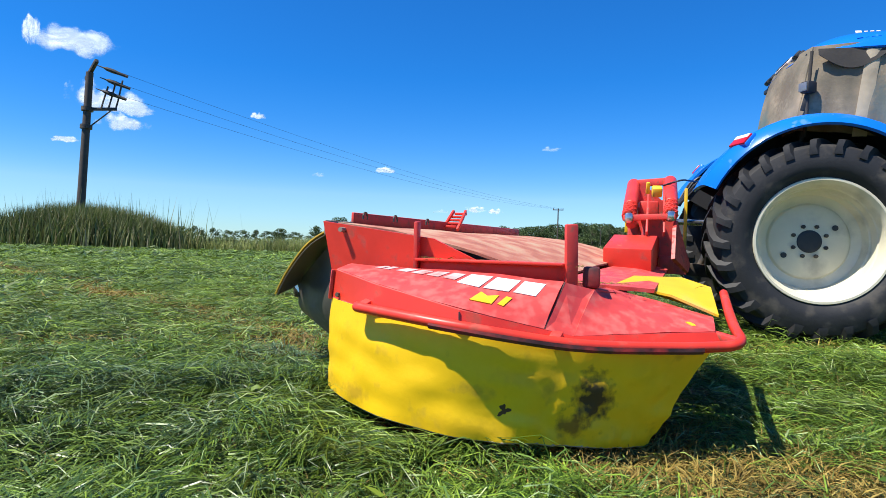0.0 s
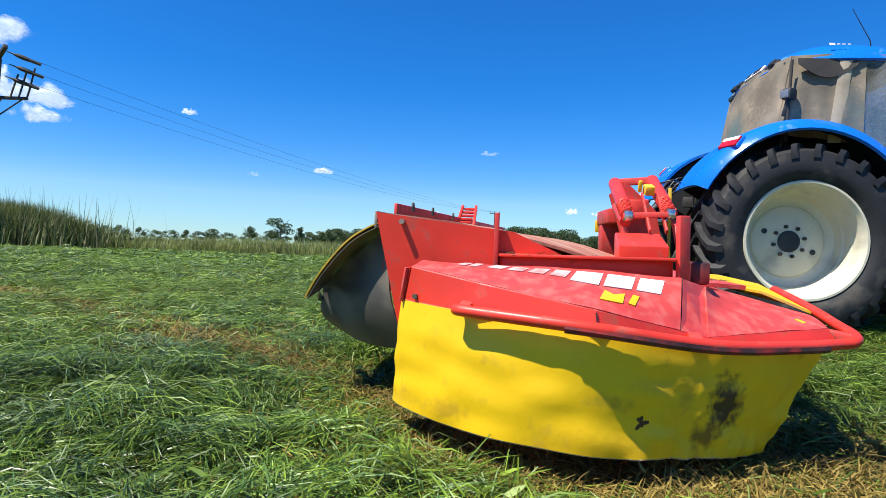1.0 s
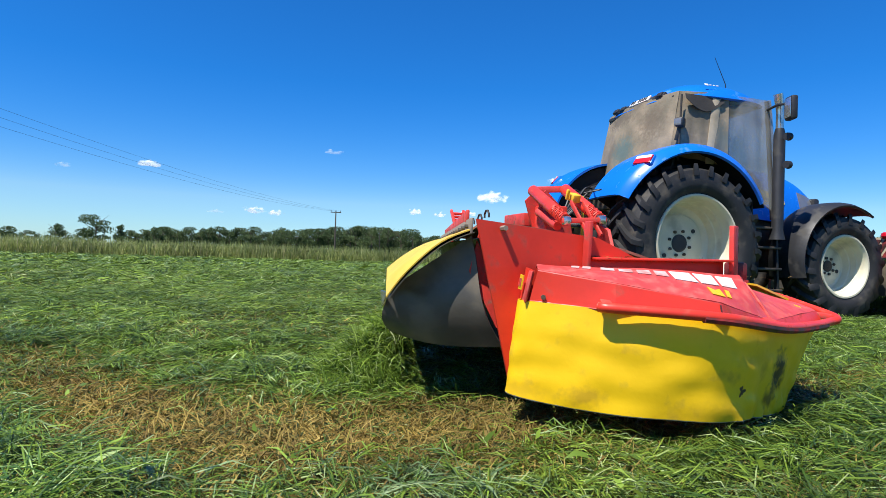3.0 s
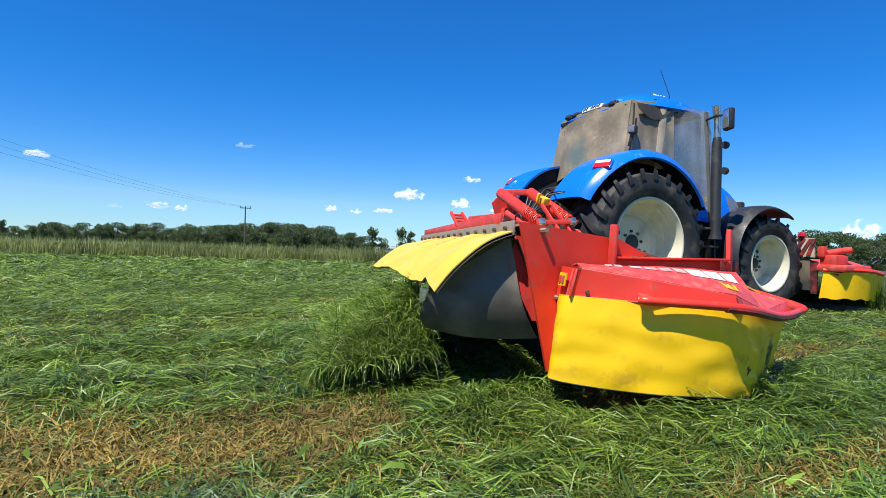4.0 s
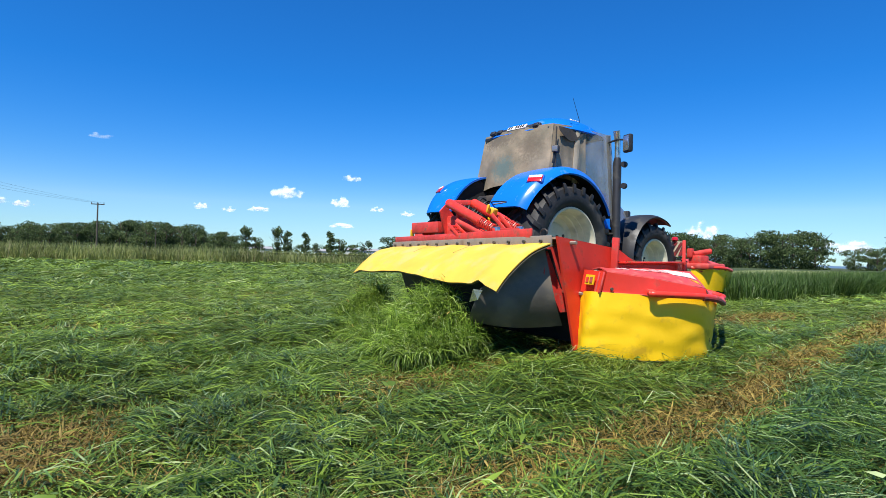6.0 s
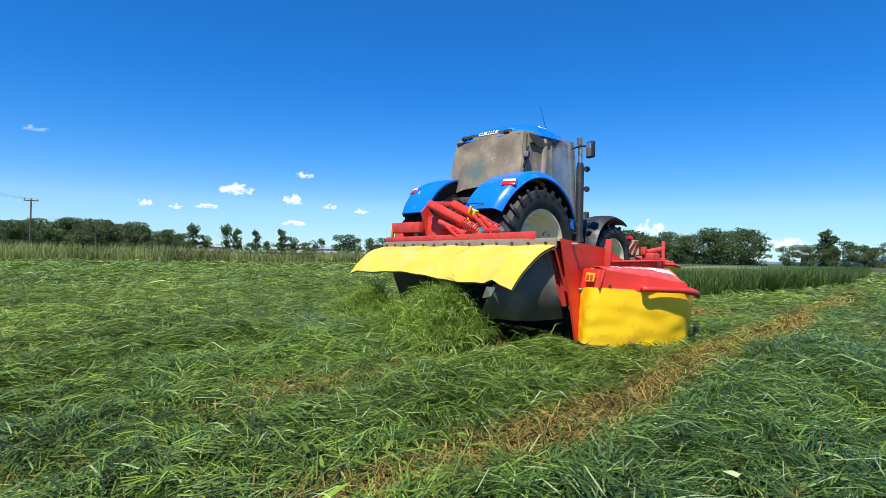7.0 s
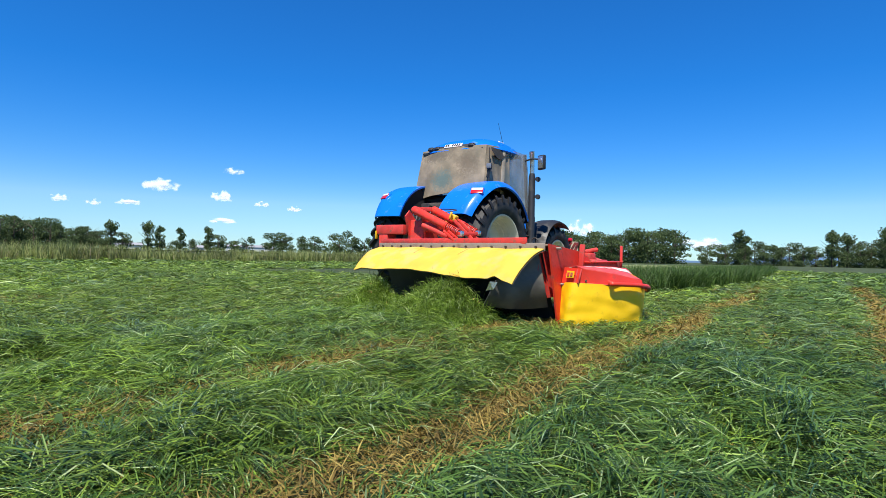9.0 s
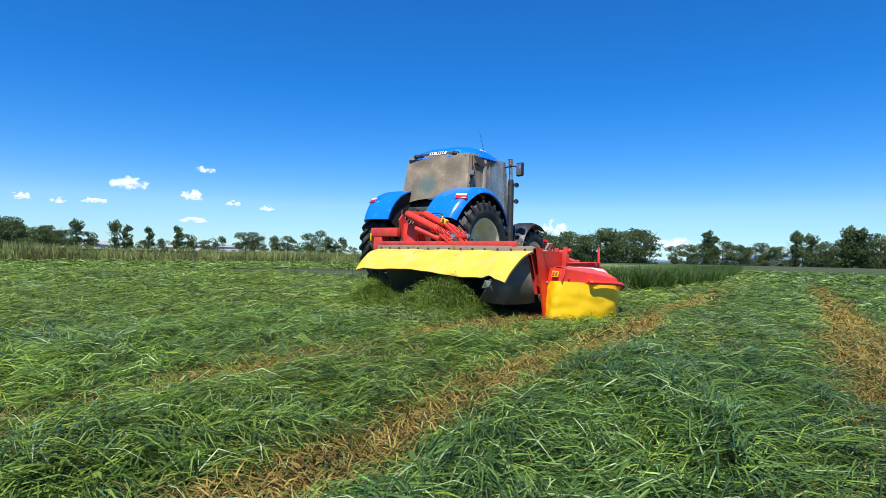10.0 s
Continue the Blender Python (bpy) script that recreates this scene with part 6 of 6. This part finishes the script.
    bm = bmesh.new()
    beam(bm, (0.24, -1.62, 1.47), (0.38, -1.24, 1.49), 0.07, 0.07)
    part("cross_pin", bm, M_RED_OLD, mo)
    bm = bmesh.new()
    beam(bm, (1.24, -1.74, 1.06), (1.36, -1.32, 1.08), 0.06, 0.05)
    part("cross_pin", bm, M_RED_OLD, mo)
    bm = bmesh.new()
    box(bm, (0.93, -1.44, 1.33), (0.12, 0.09, 0.09), Matrix.Rotation(radians(20), 3, "Y"), 0.015)
    box(bm, (0.93, -1.52, 1.36), (0.035, 0.035, 0.11), Matrix.Rotation(radians(20), 3, "Y"), 0.01)
    part("lock_hook", bm, M_YEL_PAINT, mo, "yellow transport lock hook")
    for y in (-1.38, -1.52):
        bm = bmesh.new()
        beam(bm, (1.0, y, 1.28), (1.45, y - 0.04, 0.92), 0.02, 0.05)
        part("linkage_bar", bm, M_RED_OLD, mo, "red flat-steel linkage bar")
    bm = bmesh.new()
    box(bm, (0.55, -1.48, 1.18), (0.30, 0.18, 0.16), None, 0.02)
    tube(bm, [(0.45, -1.62, 1.20), (1.0, -1.66, 1.02)], 0.05, 10)
    part("gear_case", bm, M_RED_OLD, mo, "red gear case")
    bm = bmesh.new()
    beam(bm, (0.55, -1.12, 0.68), (0.55, -1.13, 1.40), 0.025, 0.03)
    part("marker_rod", bm, M_YEL_PAINT, mo, "thin yellow steel rod")
    bm = bmesh.new()
    for i in range(5):
        box(bm, (2.2 - 0.05 * i, -3.0 + 0.01 * i, 0.905 + 0.028 * i), (0.03, 0.10, 0.02), None, 0.004)
    beam(bm, (2.24, -3.05, 0.88), (2.0, -3.02, 1.04), 0.02, 0.03)
    beam(bm, (2.24, -2.93, 0.88), (2.0, -2.92, 1.04), 0.02, 0.03)
    part("notched_lever", bm, M_RED, mo, "small red slotted lever")
    for ob in mo.children:
        if ob.name.split(".")[0] in ("headstock", "arm", "relief_cylinder", "cross_pin", "lock_hook", "linkage_bar", "gear_case", "marker_rod"):
            ob.location.y = 0.10
    tagged(mo, "red disc mower with yellow curtains hung behind the tractor", "mower")
    return mo, fl, (A, B)


mower, flap_part, flap_hinge = build_mower()


def build_front_mower():
    fm = new("front_mower")
    bm = bmesh.new()

    def hood(u, v):
        x = -1.36 + 2.72 * u
        return x, 3.45 + 1.1 * v, 0.62 + 0.14 * math.sin(math.pi * v) - 0.16 * max(0, abs(2 * u - 1) - 0.8) * 5 * 0.5
    sheet(bm, hood, 20, 8, 0.02)
    part("deck", bm, M_RED_TOP, fm, "dusty red mower deck")
    for s in (1, -1):
        bm = bmesh.new()
        rimp = curve_pts([(s * 1.18, 3.42, 0.60), (s * 1.44, 3.55, 0.61), (s * 1.52, 3.95, 0.60), (s * 1.40, 4.45, 0.56)], 6)
        sheet(bm, lambda u, v: along(rimp, u) + V(s * -0.06 * v, 0, -0.03 - 0.38 * v + 0.012 * math.sin(u * 30)), 24, 6, 0.008)
        part("curtain", bm, M_YEL, fm, "yellow side curtain")
        bm = bmesh.new()
        tube(bm, rimp, 0.03, 8)
        part("guard_bar", bm, M_RED, fm, "red guard bar")
        bm = bmesh.new()
        plate(bm, [(s * 0.64, 3.40, 0.80), (s * 1.06, 3.40, 0.78), (s * 1.04, 3.42, 1.06), (s * 0.68, 3.42, 1.08)], 0.03)
        mk = part("marker_board", bm, M_TAN, fm, "cream and dark red striped marker board")
        for k in range(4):
            bm = bmesh.new()
            x = 0.60 + 0.115 * k
            plate(bm, [(s * max(0.665, x), 3.378, 0.81), (s * min(1.04, x + 0.065), 3.378, 0.805), (s * min(1.03, x + 0.21), 3.398, 1.045), (s * max(0.70, x + 0.145), 3.398, 1.05)], 0.008, (0, 1, 0))
            part("stripe", bm, M_SCUFF, mk, "dark red stripe")
        bm = bmesh.new()
        tube(bm, [(s * 0.86, 3.41, 1.06), (s * 0.86, 3.41, 1.09), (s * 0.86, 3.41, 1.13), (s * 0.86, 3.41, 1.145)], 0, 12, True, [0.04, 0.06, 0.055, 0.03])
        part("lamp_cap", bm, M_REDLIGHT, fm, "small red lamp on the marker board")
        bm = bmesh.new()
        plate(bm, [(s * 0.36, 3.38, 0.86), (s * 0.64, 3.40, 0.82), (s * 0.64, 3.40, 0.98), (s * 0.40, 3.38, 1.14)], 0.025)
        gd = part("side_guard", bm, M_RED, fm, "raised red side guard")
        bm = bmesh.new()
        plate(bm, [(s * 0.42, 3.36, 0.99), (s * 0.62, 3.38, 0.92), (s * 0.62, 3.38, 0.97), (s * 0.43, 3.36, 1.10)], 0.008)
        part("white_stripe", bm, M_WHITE, gd, "white stripe of the guard")
        bm = bmesh.new()
        box(bm, (s * 1.20, 3.62, 0.74), (0.24, 0.30, 0.16), None, 0.03)
        box(bm, (s * 1.12, 3.48, 0.86), (0.10, 0.10, 0.16), None, 0.02)
        tube(bm, [(s * 1.16, 3.5, 0.84), (s * 1.32, 3.8, 0.90)], 0.05, 10)
        part("hinge_block", bm, M_RED_OLD, fm, "red hinge block")
        bm = bmesh.new()
        box(bm, (s * 1.28, 3.72, 0.63), (0.42, 0.62, 0.10), None, 0.045)
        part("hood_pad", bm, M_RED_TOP, fm, "rounded dusty red end of the hood")
        bm = bmesh.new()
        plate(bm, [(s * 0.70, 3.42, 0.76), (s * 0.98, 3.42, 0.76), (s * 0.98, 3.44, 0.30), (s * 0.70, 3.44, 0.30)], 0.02)
        part("grey_panel", bm, M_GREY, fm, "dark grey rear panel")
        bm = bmesh.new()
        plate(bm, [(s * 0.98, 3.43, 0.74), (s * 1.08, 3.45, 0.72), (s * 1.06, 3.47, 0.25), (s * 0.98, 3.46, 0.25)], 0.03)
        part("frame_plate", bm, M_SCUFF, fm, "rusty red frame plate")
        bm = bmesh.new()
        sheet(bm, lambda u, v: (s * (0.30 + 0.40 * u), 3.40 + 0.03 * math.sin(u * 14), 0.82 - 0.5 * v), 14, 4, 0.008)
        part("curtain", bm, M_YEL, fm, "yellow rear curtain")
    bm = bmesh.new()
    box(bm, (0, 3.6, 0.85), (0.9, 0.2, 0.5), None, 0.03)
    beam(bm, (-0.5, 3.5, 0.55), (0.5, 3.5, 0.55), 0.12, 0.12)
    part("headstock", bm, M_RED_OLD, fm, "red welded headstock")
    bm = bmesh.new()
    box(bm, (0, 4.0, 0.03), (2.8, 0.4, 0.10), None, 0.03)
    part("cutter_bar", bm, M_STEEL, fm, "dark steel cutter bar")
    tagged(fm, "red front mower with yellow curtains before the tractor", "mower")
    return fm


front_mower = build_front_mower()


def grass_stream():
    """The cut grass that rolls out under the flap, in rigid tufts that travel with the mower."""
    rng = np.random.RandomState(77)
    out = []
    for name, n, yoff, hmax, lab in (("grass_stream", 26000, 0.0, 0.40, "thick stream of cut grass rolling out under the flap"),
                                     ("grass_stream", 12000, -0.15, 0.22, "loose cut grass falling behind the mower")):
        u = rng.uniform(0.02, 0.80, n)
        back = rng.uniform(0, 1, n)
        x = 0.75 + 3.0 * u + rng.normal(0, 0.05, n)
        lump = 0.9 * np.exp(-((u - 0.12) / 0.07) ** 2) + 1.15 * np.exp(-((u - 0.58) / 0.15) ** 2) + 0.12 * np.sin(u * 31)
        y = -3.08 - 0.72 * u + yoff - back * 0.60
        prof = hmax * np.clip(1 - back ** 1.6, 0, 1) * np.clip(0.22 + 0.85 * lump, 0.1, 1.15) * np.clip(u / 0.08, 0, 1)
        z = prof * rng.uniform(0.25, 1.0, n) ** 0.6 + 0.02
        az = -1.57 + rng.normal(0, 1.3, n)
        lift = rng.normal(-0.35, 0.6, n) + 0.5 * (1 - back)
        ob = blades(name, x, y, z, az, rng.uniform(0.08, 0.22, n), rng.uniform(0.004, 0.008, n), lift, rng.uniform(0.2, 1.0, n), M_STREAM, lab, "grass", rng)
        out.append(ob)
    n = 70
    x, y = rng.uniform(0.9, 3.6, n), rng.uniform(-4.3, -3.0, n)
    ob = blades("flying_clippings", x, y, rng.uniform(0.08, 0.36, n), rng.uniform(0, 6.28, n), rng.uniform(0.02, 0.06, n), rng.uniform(0.004, 0.007, n),
                rng.uniform(-1, 1, n), rng.uniform(0, 0.8, n), M_STRAW, "short clippings thrown up behind the mower", "grass", rng)
    out.append(ob)
    # bits of chaff lying on the beam and the hood's inner edge
    n = 420
    s = rng.uniform(size=n)
    x, y = 3.79 + 0.07 * s + rng.normal(0, 0.025, n), -2.75 + 0.80 * s
    k = rng.uniform(size=n) < 0.45
    x, y = np.where(k, 3.70 + rng.normal(0, 0.04, n), x), np.where(k, -2.0 + rng.normal(0, 0.16, n), y)
    z = np.where(k, 0.612, 0.693)
    ob = blades("chaff", x, y, z, rng.uniform(0, 6.28, n), rng.uniform(0.02, 0.07, n), rng.uniform(0.002, 0.005, n), rng.uniform(0, 0.4, n),
                rng.uniform(0, 0.6, n), M_STRAW, "dry chaff and clippings lying on the mower", "chaff", rng)
    out.append(ob)
    return out


streams = grass_stream()


# ---- what moves ----
def motions():
    rows = [(t, pose(x, y, 0, 0, 0, yaw)) for t, x, y, yaw in TRACTOR]
    walk(tractor, rows)
    walk(front_mower, [(t, m @ Matrix.Translation((0.10, -0.22, 0.03))) for t, m in rows])
    trail = [(t, pose(x, y, z, pitch, roll, yaw) @ Matrix.Translation((0.07, -0.08, 0))) for t, x, y, z, yaw, pitch, roll in MOWER]
    for ob in (mower, *streams[2:]):
        walk(ob, trail)
    # the stream of grass swells as the mower takes up its work
    for ob in streams[:2]:
        walk(ob, [(t, Matrix.Translation((0, 0, -0.36 + 0.36 * min(1, max(0, (t - 2.2) / 1.9)))) @ m) for t, m in trail])
    # each metre of standing grass drops as the front mower reaches it
    for y0, ob in falling:
        t0 = float(np.interp(y0 - 3.4, [r[2] for r in TRACTOR], [r[0] for r in TRACTOR], left=-1.0, right=11.0))
        walk(ob, [(t, pose(0, 0, -0.52 * min(1.0, max(0.0, (t - t0) / 0.5)))) for t in [0.25 * k for k in range(41)]])
    travel = [0.0]
    for (_, x0, y0, _), (_, x1, y1, _) in zip(TRACTOR, TRACTOR[1:]):
        travel.append(travel[-1] + math.hypot(x1 - x0, y1 - y0))
    for wheel, hub, r, side in tractor_wheels:
        spin = []
        for (t, *_), s in zip(TRACTOR, travel):
            spin.append((t, pose(side * hub[0], hub[1], hub[2], -math.degrees(s / r))))
        walk(wheel, spin)
    # the flap hangs at first, is lifted by the stream of grass and then flutters
    a, b = flap_hinge
    axis = (b - a).normalized()
    swing = []
    for t, deg in ((0, 5), (0.5, 5), (1.0, 5), (1.5, 4), (2.0, 3), (2.5, 2), (3.2, 1), (4.0, 0), (4.5, 0), (5.5, -1), (7.0, 1), (7.5, 0), (8.0, 1.5), (8.5, 0), (9.0, 1), (9.5, 0), (10.0, 1)):
        swing.append((t, Matrix.Translation(a) @ Matrix.Rotation(radians(deg), 4, axis) @ Matrix.Translation(-a)))
    walk(flap_part, swing)


motions()
